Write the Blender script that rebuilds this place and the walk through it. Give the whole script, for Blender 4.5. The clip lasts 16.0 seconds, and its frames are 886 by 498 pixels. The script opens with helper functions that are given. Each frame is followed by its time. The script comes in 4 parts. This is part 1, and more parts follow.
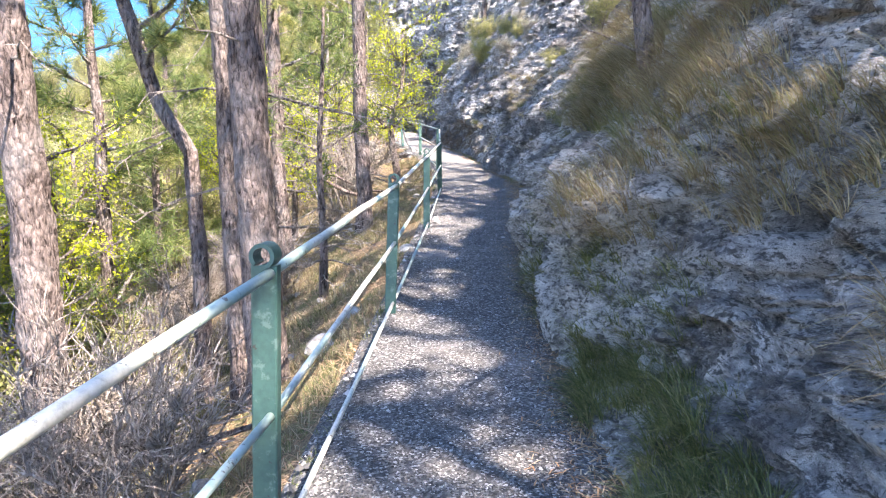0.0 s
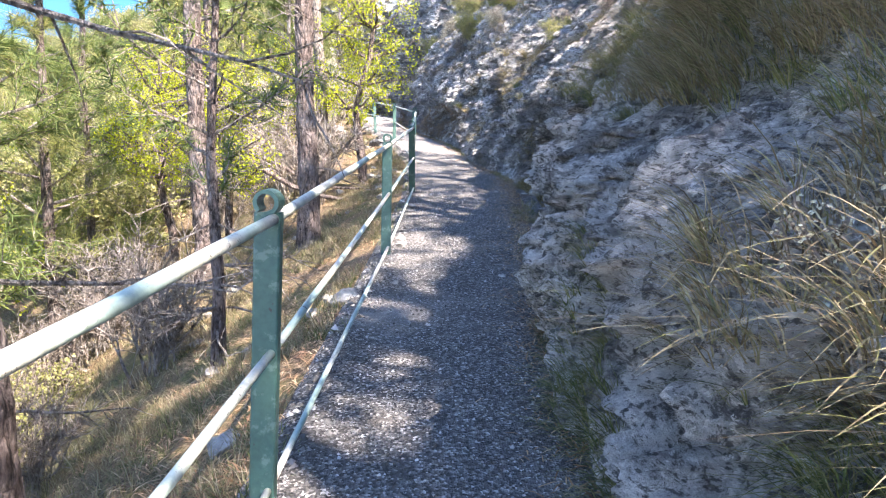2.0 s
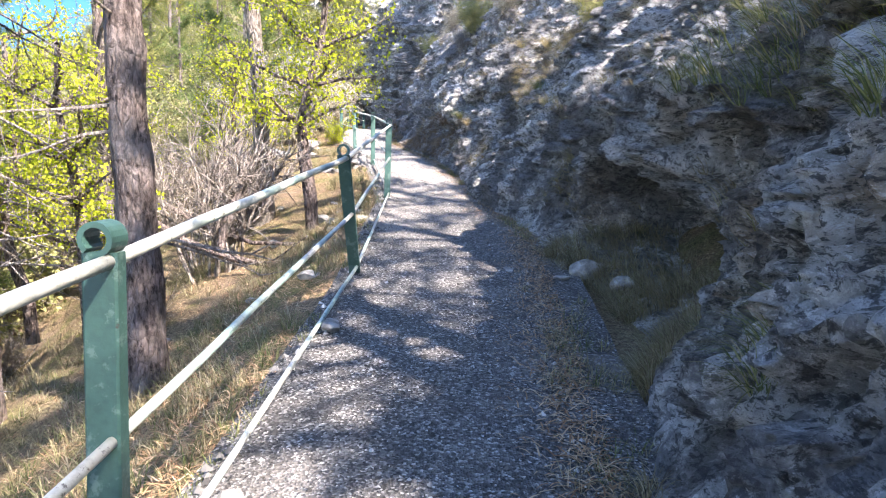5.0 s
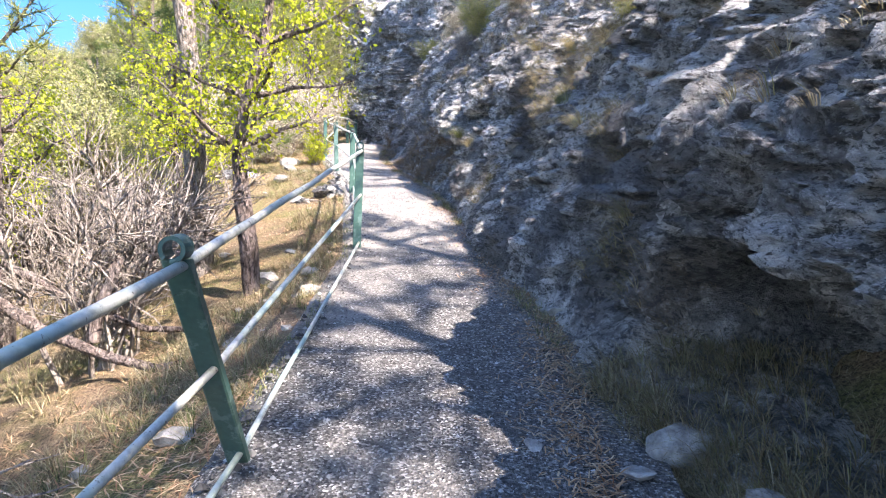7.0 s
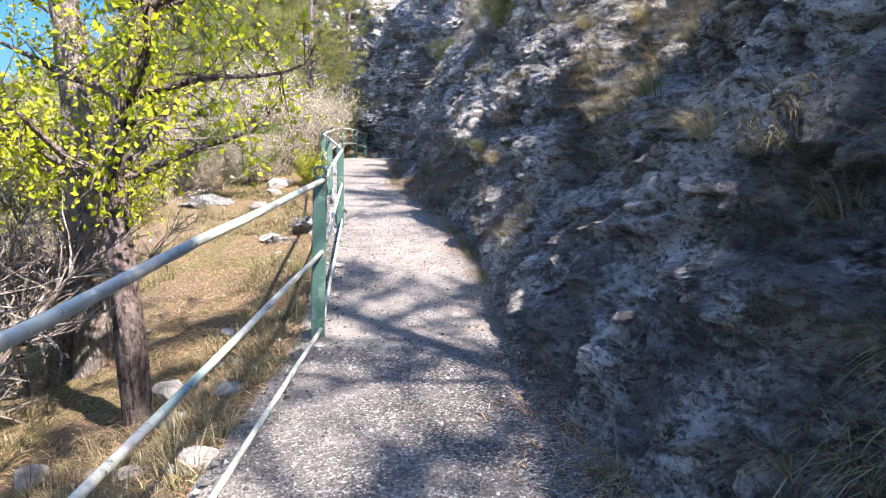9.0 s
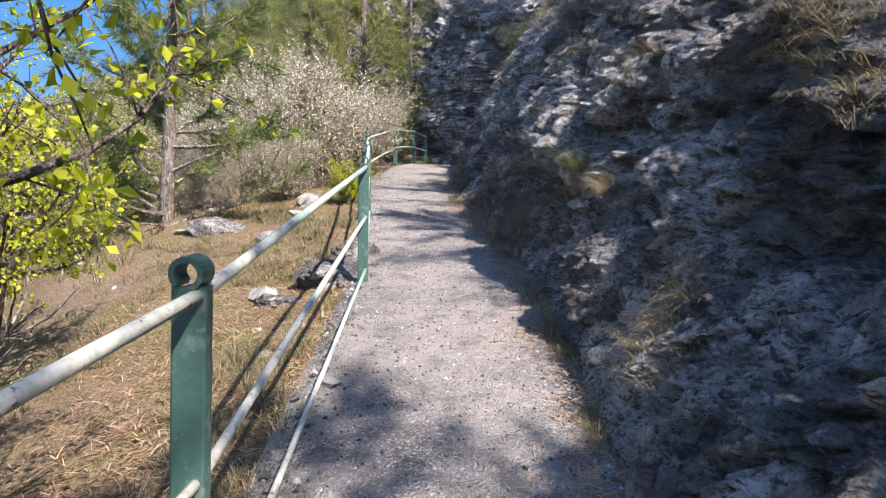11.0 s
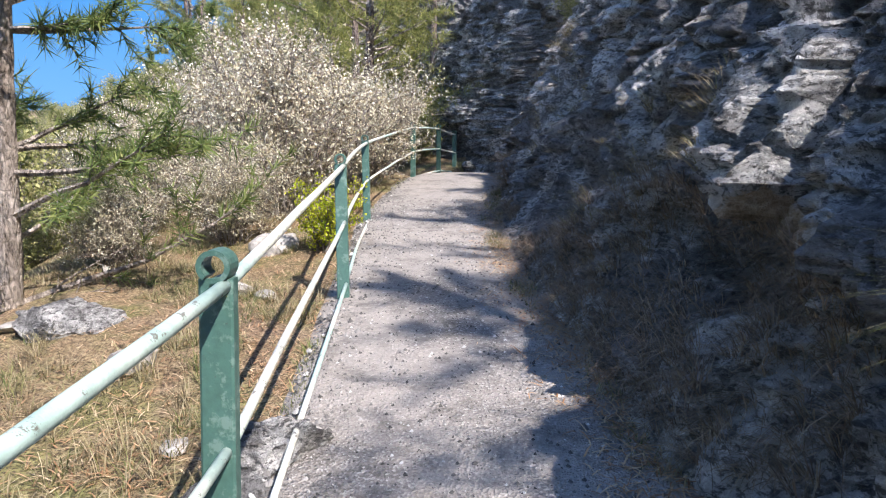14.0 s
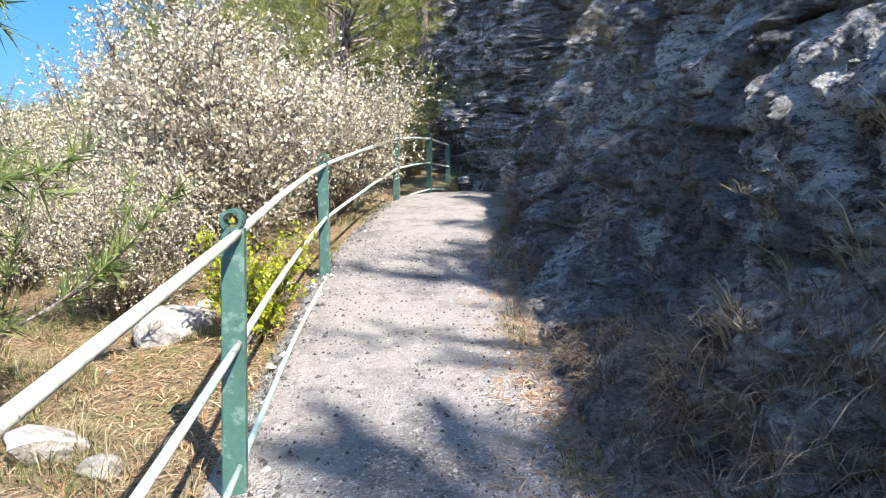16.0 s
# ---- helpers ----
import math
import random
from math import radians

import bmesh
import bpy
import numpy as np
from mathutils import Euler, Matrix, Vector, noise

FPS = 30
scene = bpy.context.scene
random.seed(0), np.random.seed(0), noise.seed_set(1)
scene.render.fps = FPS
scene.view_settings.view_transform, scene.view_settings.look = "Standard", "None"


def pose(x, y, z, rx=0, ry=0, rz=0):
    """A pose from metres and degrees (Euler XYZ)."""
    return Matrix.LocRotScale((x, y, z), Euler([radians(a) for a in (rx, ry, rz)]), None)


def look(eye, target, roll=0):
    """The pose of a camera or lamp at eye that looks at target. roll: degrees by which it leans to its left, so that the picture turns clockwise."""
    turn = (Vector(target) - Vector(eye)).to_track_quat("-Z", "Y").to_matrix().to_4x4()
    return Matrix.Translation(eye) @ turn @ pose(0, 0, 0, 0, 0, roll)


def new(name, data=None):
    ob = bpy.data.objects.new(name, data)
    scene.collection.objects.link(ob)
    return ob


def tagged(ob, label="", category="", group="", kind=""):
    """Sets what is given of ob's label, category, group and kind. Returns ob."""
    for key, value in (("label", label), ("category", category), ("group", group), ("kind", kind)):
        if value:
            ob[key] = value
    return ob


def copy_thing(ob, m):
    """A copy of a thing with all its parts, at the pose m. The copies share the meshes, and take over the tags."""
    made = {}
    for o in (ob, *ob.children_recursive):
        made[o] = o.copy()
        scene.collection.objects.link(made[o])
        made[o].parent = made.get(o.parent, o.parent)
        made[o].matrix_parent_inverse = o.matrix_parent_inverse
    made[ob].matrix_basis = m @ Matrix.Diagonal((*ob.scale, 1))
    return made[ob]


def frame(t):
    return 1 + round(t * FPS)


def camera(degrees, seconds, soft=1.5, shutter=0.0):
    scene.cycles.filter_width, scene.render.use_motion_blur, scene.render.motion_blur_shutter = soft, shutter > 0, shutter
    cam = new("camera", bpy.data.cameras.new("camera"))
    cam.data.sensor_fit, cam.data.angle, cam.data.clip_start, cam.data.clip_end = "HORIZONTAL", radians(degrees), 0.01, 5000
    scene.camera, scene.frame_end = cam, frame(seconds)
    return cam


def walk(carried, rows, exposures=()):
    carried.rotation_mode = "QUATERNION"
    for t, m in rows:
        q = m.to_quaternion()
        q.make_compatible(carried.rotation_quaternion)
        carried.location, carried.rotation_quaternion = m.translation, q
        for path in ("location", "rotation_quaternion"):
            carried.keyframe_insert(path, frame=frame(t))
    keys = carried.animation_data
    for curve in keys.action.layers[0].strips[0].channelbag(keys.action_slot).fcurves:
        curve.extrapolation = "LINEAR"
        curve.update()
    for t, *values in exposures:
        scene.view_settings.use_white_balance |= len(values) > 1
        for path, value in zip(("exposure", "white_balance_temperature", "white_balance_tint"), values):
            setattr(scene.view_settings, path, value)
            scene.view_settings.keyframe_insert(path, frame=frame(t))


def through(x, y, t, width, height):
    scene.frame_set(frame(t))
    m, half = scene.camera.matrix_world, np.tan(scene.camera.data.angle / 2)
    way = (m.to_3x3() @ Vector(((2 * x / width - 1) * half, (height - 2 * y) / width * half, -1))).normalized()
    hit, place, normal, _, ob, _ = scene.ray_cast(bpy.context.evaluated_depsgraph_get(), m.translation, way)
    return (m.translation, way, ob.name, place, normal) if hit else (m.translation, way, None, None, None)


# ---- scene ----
import itertools

cam = camera(67.5, 16.0, 1.1)
METRES, EYE, TILT, LEAN, TURN = 21.0, 1.4, -7.5, -0.8, 0.0
ROWS = [
    (0.0, 0.0, 0.0, 0.0, -0.0, 0.0, -0.0),
    (0.5, 0.0002, 0.0335, 0.0032, -0.35, 0.5, -0.67),
    (1.0, 0.0018, 0.0665, 0.0077, -1.34, 0.31, -0.68),
    (1.5, 0.004, 0.1012, 0.0147, -1.77, -0.52, -0.64),
    (2.0, 0.0053, 0.1375, 0.0201, -1.68, -0.95, -1.1),
    (2.5, 0.0074, 0.1702, 0.0258, -2.36, -1.11, -1.06),
    (3.0, 0.01, 0.2042, 0.0333, -2.2, -0.84, -0.86),
    (3.5, 0.0123, 0.2387, 0.04, -1.72, -0.36, -0.79),
    (4.0, 0.0189, 0.272, 0.0461, -1.14, -0.08, -0.62),
    (6.5, 0.0292, 0.4209, 0.0817, -0.38, -0.27, -1.78),
    (7.0, 0.0329, 0.4477, 0.0886, -0.45, 0.6, -1.63),
    (7.5, 0.0347, 0.4747, 0.0935, 0.3, 0.71, -1.18),
    (8.0, 0.0341, 0.5077, 0.1012, 0.31, 0.98, -0.94),
    (8.5, 0.036, 0.5403, 0.1073, 0.64, 1.37, -0.5),
    (9.0, 0.0363, 0.5706, 0.1132, 1.66, 1.37, -0.76),
    (9.5, 0.0349, 0.6008, 0.121, 2.88, 1.23, -0.78),
    (10.0, 0.035, 0.6325, 0.1282, 5.01, 1.48, -0.99),
    (12.5, 0.0205, 0.7836, 0.1618, 9.25, 0.57, -1.78),
    (13.0, 0.0178, 0.8133, 0.1684, 10.18, 0.96, -1.38),
    (13.5, 0.0123, 0.8423, 0.1738, 10.75, 0.95, -1.2),
    (14.0, 0.0061, 0.8688, 0.1806, 10.59, 0.41, -0.82),
    (14.5, 0.0009, 0.8959, 0.1881, 10.32, 0.12, -0.72),
    (15.0, -0.0053, 0.9215, 0.1943, 10.47, 0.06, -0.99),
    (15.5, -0.0104, 0.946, 0.2007, 9.92, -0.32, -0.99),
    (16.0, -0.013, 0.972, 0.2056, 9.87, 0.68, -1.09),
]
walk(cam, [(t, pose(0, 0, EYE, TILT, LEAN, TURN) @ pose(METRES * x, METRES * y, METRES * z, 90 + pitch, roll, yaw)) for t, x, y, z, yaw, pitch, roll in ROWS], exposures=[(0, 2.75, 7050, 18), (4, 2.65, 6950, 17), (8, 2.4, 6850, 18), (12, 1.45, 6700, 17), (13.5, 1.55, 6550, 16), (16, 1.95, 6600, 11)])

# ---- light ----
SUN_DIR = Vector((0.47, -0.44, 0.77)).normalized()
world = bpy.data.worlds.new("world")
scene.world = world
world.use_nodes = True
wn = world.node_tree
sky = wn.nodes.new("ShaderNodeTexSky")
sky.sky_type = "NISHITA"
sky.sun_disc = False
sky.altitude, sky.air_density, sky.dust_density, sky.ozone_density = 800, 0.75, 0.1, 3.0
sky.sun_elevation = math.asin(SUN_DIR.z)
sky.sun_rotation = math.atan2(SUN_DIR.x, SUN_DIR.y)
deep = wn.nodes.new("ShaderNodeHueSaturation")
deep.inputs["Saturation"].default_value = 1.05
wn.links.new(sky.outputs[0], deep.inputs["Color"])
wn.links.new(deep.outputs[0], wn.nodes["Background"].inputs[0])
wn.nodes["Background"].inputs[1].default_value = 0.15
sun = new("sun", bpy.data.lights.new("sun", "SUN"))
sun.data.energy, sun.data.angle, sun.data.color = 3.6, radians(0.6), (1.0, 0.96, 0.91)
sun.matrix_world = look(SUN_DIR * 60, (0, 0, 0))


# ---- materials ----
class Mat:
    """A node material with short calls for its nodes."""

    def __init__(self, name, rough=0.8, spec=0.3, metal=0.0):
        self.m = bpy.data.materials.new(name)
        self.m.use_nodes = True
        self.t = self.m.node_tree
        self.b = self.t.nodes["Principled BSDF"]
        self.b.inputs["Roughness"].default_value = rough
        self.b.inputs["Specular IOR Level"].default_value = spec
        self.b.inputs["Metallic"].default_value = metal
        self.co = self.t.nodes.new("ShaderNodeTexCoord").outputs["Object"]

    def node(self, kind):
        return self.t.nodes.new(kind)

    def link(self, a, b):
        self.t.links.new(a, b)

    def world_co(self):
        self.co = self.node("ShaderNodeNewGeometry").outputs["Position"]
        return self

    def stretch(self, x, y, z):
        n = self.node("ShaderNodeMapping")
        n.inputs["Scale"].default_value = (x, y, z)
        self.link(self.co, n.inputs[0])
        return n.outputs[0]

    def noise(self, scale, detail=4.0, rough=0.55, co=None):
        n = self.node("ShaderNodeTexNoise")
        n.inputs["Scale"].default_value, n.inputs["Detail"].default_value, n.inputs["Roughness"].default_value = scale, detail, rough
        self.link(co or self.co, n.inputs["Vector"])
        return n.outputs[0]

    def voronoi(self, scale, feature="F1", out=0, co=None):
        n = self.node("ShaderNodeTexVoronoi")
        n.feature = feature
        n.inputs["Scale"].default_value = scale
        self.link(co or self.co, n.inputs["Vector"])
        return n.outputs[out]

    def ramp(self, fac, *stops):
        n = self.node("ShaderNodeValToRGB")
        e = n.color_ramp.elements
        while len(e) < len(stops):
            e.new(0.5)
        for el, (p, c) in zip(e, stops):
            el.position, el.color = p, (*c, 1)
        self.link(fac, n.inputs[0])
        return n.outputs[0]

    def mix(self, fac, a, b, blend="MIX"):
        n = self.node("ShaderNodeMix")
        n.data_type, n.blend_type = "RGBA", blend
        for v, i in ((fac, 0), (a, 6), (b, 7)):
            if isinstance(v, (int, float)):
                n.inputs[i].default_value = v
            elif isinstance(v, tuple):
                n.inputs[i].default_value = (*v, 1)
            else:
                self.link(v, n.inputs[i])
        return n.outputs[2]

    def bump(self, height, dist, strength=1.0):
        n = self.node("ShaderNodeBump")
        n.inputs["Strength"].default_value, n.inputs["Distance"].default_value = strength, dist
        self.link(height, n.inputs["Height"])
        if self.b.inputs["Normal"].is_linked:
            self.link(self.b.inputs["Normal"].links[0].from_socket, n.inputs["Normal"])
        self.link(n.outputs[0], self.b.inputs["Normal"])
        return self

    def color(self, c):
        self.link(c, self.b.inputs["Base Color"])
        return self

    def random(self, island=True):
        if island:
            return self.node("ShaderNodeNewGeometry").outputs["Random Per Island"]
        return self.node("ShaderNodeObjectInfo").outputs["Random"]


def rock_material(name):
    k = Mat(name, 0.92, 0.2).world_co()
    wob = k.node("ShaderNodeTexNoise")
    wob.inputs["Scale"].default_value, wob.inputs["Detail"].default_value = 3.0, 5.0
    k.link(k.co, wob.inputs["Vector"])
    add = k.node("ShaderNodeVectorMath")
    add.operation = "MULTIPLY_ADD"
    add.inputs[1].default_value = (0.2, 0.2, 0.2)
    k.link(wob.outputs[1], add.inputs[0])
    k.link(k.co, add.inputs[2])
    k.co = add.outputs[0]
    dip = k.stretch(1.0, 0.7, 1.7)
    big = k.noise(0.8, 5, 0.6)
    mid = k.noise(4.0, 9, 0.72, dip)
    fine = k.noise(26.0, 6, 0.75, dip)
    mott = k.noise(11.0, 8, 0.78, dip)
    base = k.ramp(mid, (0.36, (0.20, 0.195, 0.19)), (0.46, (0.38, 0.37, 0.355)), (0.55, (0.50, 0.49, 0.47)), (0.66, (0.70, 0.68, 0.65)))
    base = k.mix(k.ramp(big, (0.55, (0, 0, 0)), (0.66, (0.8, 0.8, 0.8))), base, k.ramp(mid, (0.36, (0.28, 0.21, 0.15)), (0.62, (0.64, 0.55, 0.45))))
    # crevice shade painted into the colour: near-black in the lows of mott
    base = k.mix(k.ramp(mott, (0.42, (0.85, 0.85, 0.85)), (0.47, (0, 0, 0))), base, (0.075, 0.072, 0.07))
    base = k.mix(k.ramp(mott, (0.56, (0, 0, 0)), (0.60, (0.8, 0.8, 0.8))), base, (0.72, 0.70, 0.67))
    # the same painted shade for the finer pits, in the lows of fine
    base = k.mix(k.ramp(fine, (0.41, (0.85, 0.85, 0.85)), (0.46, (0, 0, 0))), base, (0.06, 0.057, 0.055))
    base = k.mix(k.ramp(fine, (0.57, (0, 0, 0)), (0.61, (0.7, 0.7, 0.7))), base, (0.70, 0.685, 0.66))
    for place, size in (((0.8, 21.1, 2.62), (0.7, 1.2, 0.34)), ((-0.6, 31.2, 4.6), (1.2, 1.0, 1.1)), ((1.75, 16.8, 3.0), (0.7, 0.8, 0.5))):
        m = k.node("ShaderNodeMapping")
        m.vector_type = "TEXTURE"
        m.inputs["Location"].default_value, m.inputs["Scale"].default_value = place, size
        k.link(k.co, m.inputs[0])
        far = k.node("ShaderNodeVectorMath")
        far.operation = "LENGTH"
        k.link(m.outputs[0], far.inputs[0])
        rag = k.node("ShaderNodeMath")
        k.link(far.outputs["Value"], rag.inputs[0])
        k.link(mid, rag.inputs[1])
        base = k.mix(k.ramp(rag.outputs[0], (0.95, (0.8, 0.8, 0.8)), (1.45, (0, 0, 0))), base, k.ramp(mott, (0.36, (0.22, 0.15, 0.09)), (0.48, (0.46, 0.35, 0.24)), (0.62, (0.62, 0.54, 0.44))))
    xyz = k.node("ShaderNodeSeparateXYZ")
    k.link(k.co, xyz.inputs[0])
    age = k.node("ShaderNodeMapRange")
    for n, v in enumerate((8.5, 12.0, 0.0, 0.06)):
        age.inputs[n + 1].default_value = v
    k.link(xyz.outputs[1], age.inputs[0])
    lichen = k.node("ShaderNodeMath")
    k.link(k.noise(1.3, 7, 0.75, k.stretch(1.0, 1.0, 0.5)), lichen.inputs[0])
    k.link(age.outputs[0], lichen.inputs[1])
    dark = k.ramp(lichen.outputs[0], (0.52, (0, 0, 0)), (0.59, (0.68, 0.68, 0.68)))
    base = k.mix(dark, base, (0.07, 0.067, 0.068))
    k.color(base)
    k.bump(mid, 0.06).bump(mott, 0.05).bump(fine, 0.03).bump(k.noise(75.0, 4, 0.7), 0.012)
    return k.m


def bark_material(name, dark, light):
    k = Mat(name, 0.95, 0.1)
    long = k.stretch(1, 1, 0.3)
    rid = k.noise(34.0, 7, 0.7, long)
    n = k.noise(9.0, 7, 0.7, k.stretch(1, 1, 0.4))
    c = k.ramp(n, (0.34, dark), (0.5, tuple((a + b) / 2 for a, b in zip(dark, light))), (0.66, light))
    c = k.mix(k.ramp(rid, (0.38, (0.95, 0.95, 0.95)), (0.5, (0, 0, 0))), c, tuple(v * 0.35 for v in dark))
    c = k.mix(k.ramp(rid, (0.55, (0, 0, 0)), (0.68, (0.6, 0.6, 0.6))), c, tuple(min(0.6, v * 1.35) for v in light))
    shift = k.node("ShaderNodeVectorMath")
    shift.operation = "MULTIPLY_ADD"
    shift.inputs[1].default_value = (0.05, 0.05, 0.12)
    warp = k.node("ShaderNodeTexNoise")
    warp.inputs["Scale"].default_value, warp.inputs["Detail"].default_value = 11.0, 5.0
    k.link(k.co, warp.inputs["Vector"])
    k.link(warp.outputs[1], shift.inputs[0])
    k.link(k.co, shift.inputs[2])
    k.co = shift.outputs[0]
    plate = k.voronoi(21.0, "DISTANCE_TO_EDGE", 0, k.stretch(1, 1, 0.35))
    c = k.mix(k.ramp(plate, (0.01, (0.45, 0.45, 0.45)), (0.08, (0, 0, 0))), c, tuple(v * 0.4 for v in dark))
    c = k.mix(k.ramp(k.noise(2.2, 4), (0.5, (0, 0, 0)), (0.7, (0.5, 0.5, 0.5))), c, (0.36, 0.335, 0.32))
    k.color(c)
    k.bump(rid, 0.03).bump(n, 0.02).bump(plate, 0.05).bump(k.noise(90, 4), 0.005)
    return k.m


def leaf_material(name, stops, through=0.35, rough=0.6):
    """Thin leaves: each one has its own tone, and lets part of the light through."""
    k = Mat(name, rough, 0.25)
    c = k.ramp(k.random(), *stops)
    k.color(c)
    tr = k.node("ShaderNodeBsdfTranslucent")
    k.link(c, tr.inputs[0])
    mx = k.node("ShaderNodeMixShader")
    mx.inputs[0].default_value = through
    k.link(k.b.outputs[0], mx.inputs[1])
    k.link(tr.outputs[0], mx.inputs[2])
    k.link(mx.outputs[0], k.t.nodes["Material Output"].inputs[0])
    return k.m


ROCK = rock_material("limestone")


def gravel_material():
    k = Mat("gravel", 0.9, 0.2).world_co()
    cells = k.voronoi(95.0, "F1", 1)
    sep = k.node("ShaderNodeSeparateColor")
    k.link(cells, sep.inputs[0])
    c = k.ramp(sep.outputs[0], (0.0, (0.045, 0.043, 0.041)), (0.5, (0.115, 0.109, 0.104)), (0.85, (0.22, 0.21, 0.20)), (1.0, (0.48, 0.465, 0.44)))
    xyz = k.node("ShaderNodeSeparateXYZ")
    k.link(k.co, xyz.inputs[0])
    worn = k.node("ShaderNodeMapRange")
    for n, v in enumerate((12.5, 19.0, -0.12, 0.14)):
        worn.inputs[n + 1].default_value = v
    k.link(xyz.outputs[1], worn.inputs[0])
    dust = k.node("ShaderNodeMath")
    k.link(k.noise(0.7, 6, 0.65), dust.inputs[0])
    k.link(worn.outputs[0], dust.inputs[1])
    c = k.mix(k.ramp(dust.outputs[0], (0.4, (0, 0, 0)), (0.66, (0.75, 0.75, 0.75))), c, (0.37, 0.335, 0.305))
    c = k.mix(k.ramp(k.noise(5, 6, 0.7), (0.5, (0, 0, 0)), (0.68, (0.6, 0.6, 0.6))), c, (0.075, 0.068, 0.062))
    k.color(c)
    k.bump(k.voronoi(95.0), 0.012).bump(k.noise(14, 5), 0.025)
    return k.m


def soil_material():
    k = Mat("forest_soil", 0.95, 0.1).world_co()
    n = k.noise(2.2, 6, 0.65)
    f = k.noise(30, 5, 0.7, k.stretch(1, 1, 1))
    c = k.ramp(f, (0.3, (0.10, 0.075, 0.05)), (0.5, (0.24, 0.17, 0.10)), (0.7, (0.42, 0.33, 0.21)))
    c = k.mix(k.ramp(n, (0.45, (0, 0, 0)), (0.62, (0.8, 0.8, 0.8))), c, k.ramp(f, (0.3, (0.08, 0.09, 0.03)), (0.7, (0.26, 0.25, 0.10))))
    c = k.mix(k.ramp(k.noise(0.7, 4), (0.55, (0, 0, 0)), (0.7, (0.7, 0.7, 0.7))), c, (0.28, 0.20, 0.15))
    c = k.mix(k.ramp(k.noise(60, 4, 0.8), (0.42, (0.8, 0.8, 0.8)), (0.5, (0, 0, 0))), c, (0.06, 0.045, 0.035))
    k.color(c)
    k.bump(f, 0.03).bump(n, 0.05)
    return k.m


def paint_material(name, base, worn, amount):
    k = Mat(name, 0.45, 0.45)
    co = k.stretch(1, 1, 1)
    n = k.noise(14, 6, 0.7, co)
    c = k.mix(k.ramp(k.noise(45, 3), (0.4, (0, 0, 0)), (0.7, (1, 1, 1))), base, tuple(v * 0.8 for v in base))
    c = k.mix(k.ramp(n, (amount, (0, 0, 0)), (amount + 0.06, (1, 1, 1))), c, worn)
    c = k.mix(k.ramp(k.noise(22, 5, 0.7), (0.66, (0, 0, 0)), (0.7, (1, 1, 1))), c, (0.05, 0.045, 0.04))
    k.color(c)
    k.bump(n, 0.002)
    return k.m


def rail_material():
    """Pale primer that shows through a worn coat of sea-green paint, chipped down to the rust here and there."""
    k = Mat("weathered_rail_paint", 0.5, 0.4).world_co()
    c = k.ramp(k.noise(30, 5, 0.7), (0.35, (0.40, 0.40, 0.34)), (0.5, (0.56, 0.56, 0.49)), (0.7, (0.66, 0.65, 0.58)))
    coat = k.ramp(k.noise(18, 4, 0.6), (0.3, (0.20, 0.32, 0.29)), (0.7, (0.36, 0.50, 0.46)))
    c = k.mix(k.ramp(k.noise(0.9, 3, 0.6), (0.46, (0, 0, 0)), (0.58, (0.85, 0.85, 0.85))), c, coat)
    c = k.mix(k.ramp(k.noise(26, 6, 0.75), (0.60, (0, 0, 0)), (0.64, (0.9, 0.9, 0.9))), c, (0.10, 0.085, 0.07))
    k.color(c)
    k.bump(k.noise(26, 6, 0.75), 0.002)
    return k.m


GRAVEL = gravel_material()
SOIL = soil_material()
POST_GREEN = paint_material("green_paint", (0.05, 0.115, 0.095), (0.11, 0.18, 0.155), 0.55)
RAIL_PAINT = rail_material()
BARK = bark_material("pine_bark", (0.105, 0.08, 0.072), (0.34, 0.27, 0.24))
BARK_PALE = bark_material("pale_bark", (0.22, 0.18, 0.15), (0.42, 0.36, 0.31))
TWIG = bark_material("grey_twig", (0.20, 0.165, 0.14), (0.46, 0.40, 0.35))
NEEDLE = leaf_material("pine_needles", ((0.0, (0.12, 0.15, 0.05)), (0.5, (0.28, 0.30, 0.09)), (1.0, (0.50, 0.46, 0.18))), 0.5)
NEEDLE_DARK = leaf_material("dark_needles", ((0.0, (0.09, 0.13, 0.05)), (0.6, (0.18, 0.24, 0.07)), (1.0, (0.32, 0.34, 0.12))), 0.45)
MAPLE = leaf_material("spring_leaves", ((0.0, (0.30, 0.38, 0.02)), (0.5, (0.48, 0.52, 0.03)), (1.0, (0.65, 0.66, 0.08))), 0.5)
BLOSSOM = leaf_material("blossom", ((0.0, (0.30, 0.22, 0.16)), (0.3, (0.46, 0.40, 0.26)), (0.6, (0.66, 0.62, 0.45)), (1.0, (0.80, 0.77, 0.66))), 0.3)
SHRUB_LEAF = leaf_material("shrub_leaves", ((0.0, (0.16, 0.17, 0.06)), (0.5, (0.33, 0.33, 0.12)), (1.0, (0.52, 0.48, 0.24))), 0.4)
GRASS_DRY = leaf_material("dry_grass", ((0.0, (0.20, 0.15, 0.07)), (0.45, (0.42, 0.33, 0.16)), (0.8, (0.58, 0.48, 0.26)), (1.0, (0.25, 0.28, 0.08))), 0.3)
GRASS_GREEN = leaf_material("green_grass", ((0.0, (0.06, 0.075, 0.03)), (0.5, (0.13, 0.155, 0.05)), (0.8, (0.26, 0.26, 0.10)), (1.0, (0.42, 0.36, 0.21))), 0.35)
GRASS_MIX = leaf_material("mixed_grass", ((0.0, (0.12, 0.09, 0.055)), (0.35, (0.24, 0.19, 0.11)), (0.6, (0.40, 0.33, 0.21)), (0.8, (0.19, 0.19, 0.07)), (1.0, (0.52, 0.44, 0.30))), 0.3)


# ---- plan ----
def table(y, *pairs):
    return float(np.interp(y, [p[0] for p in pairs], [p[1] for p in pairs]))


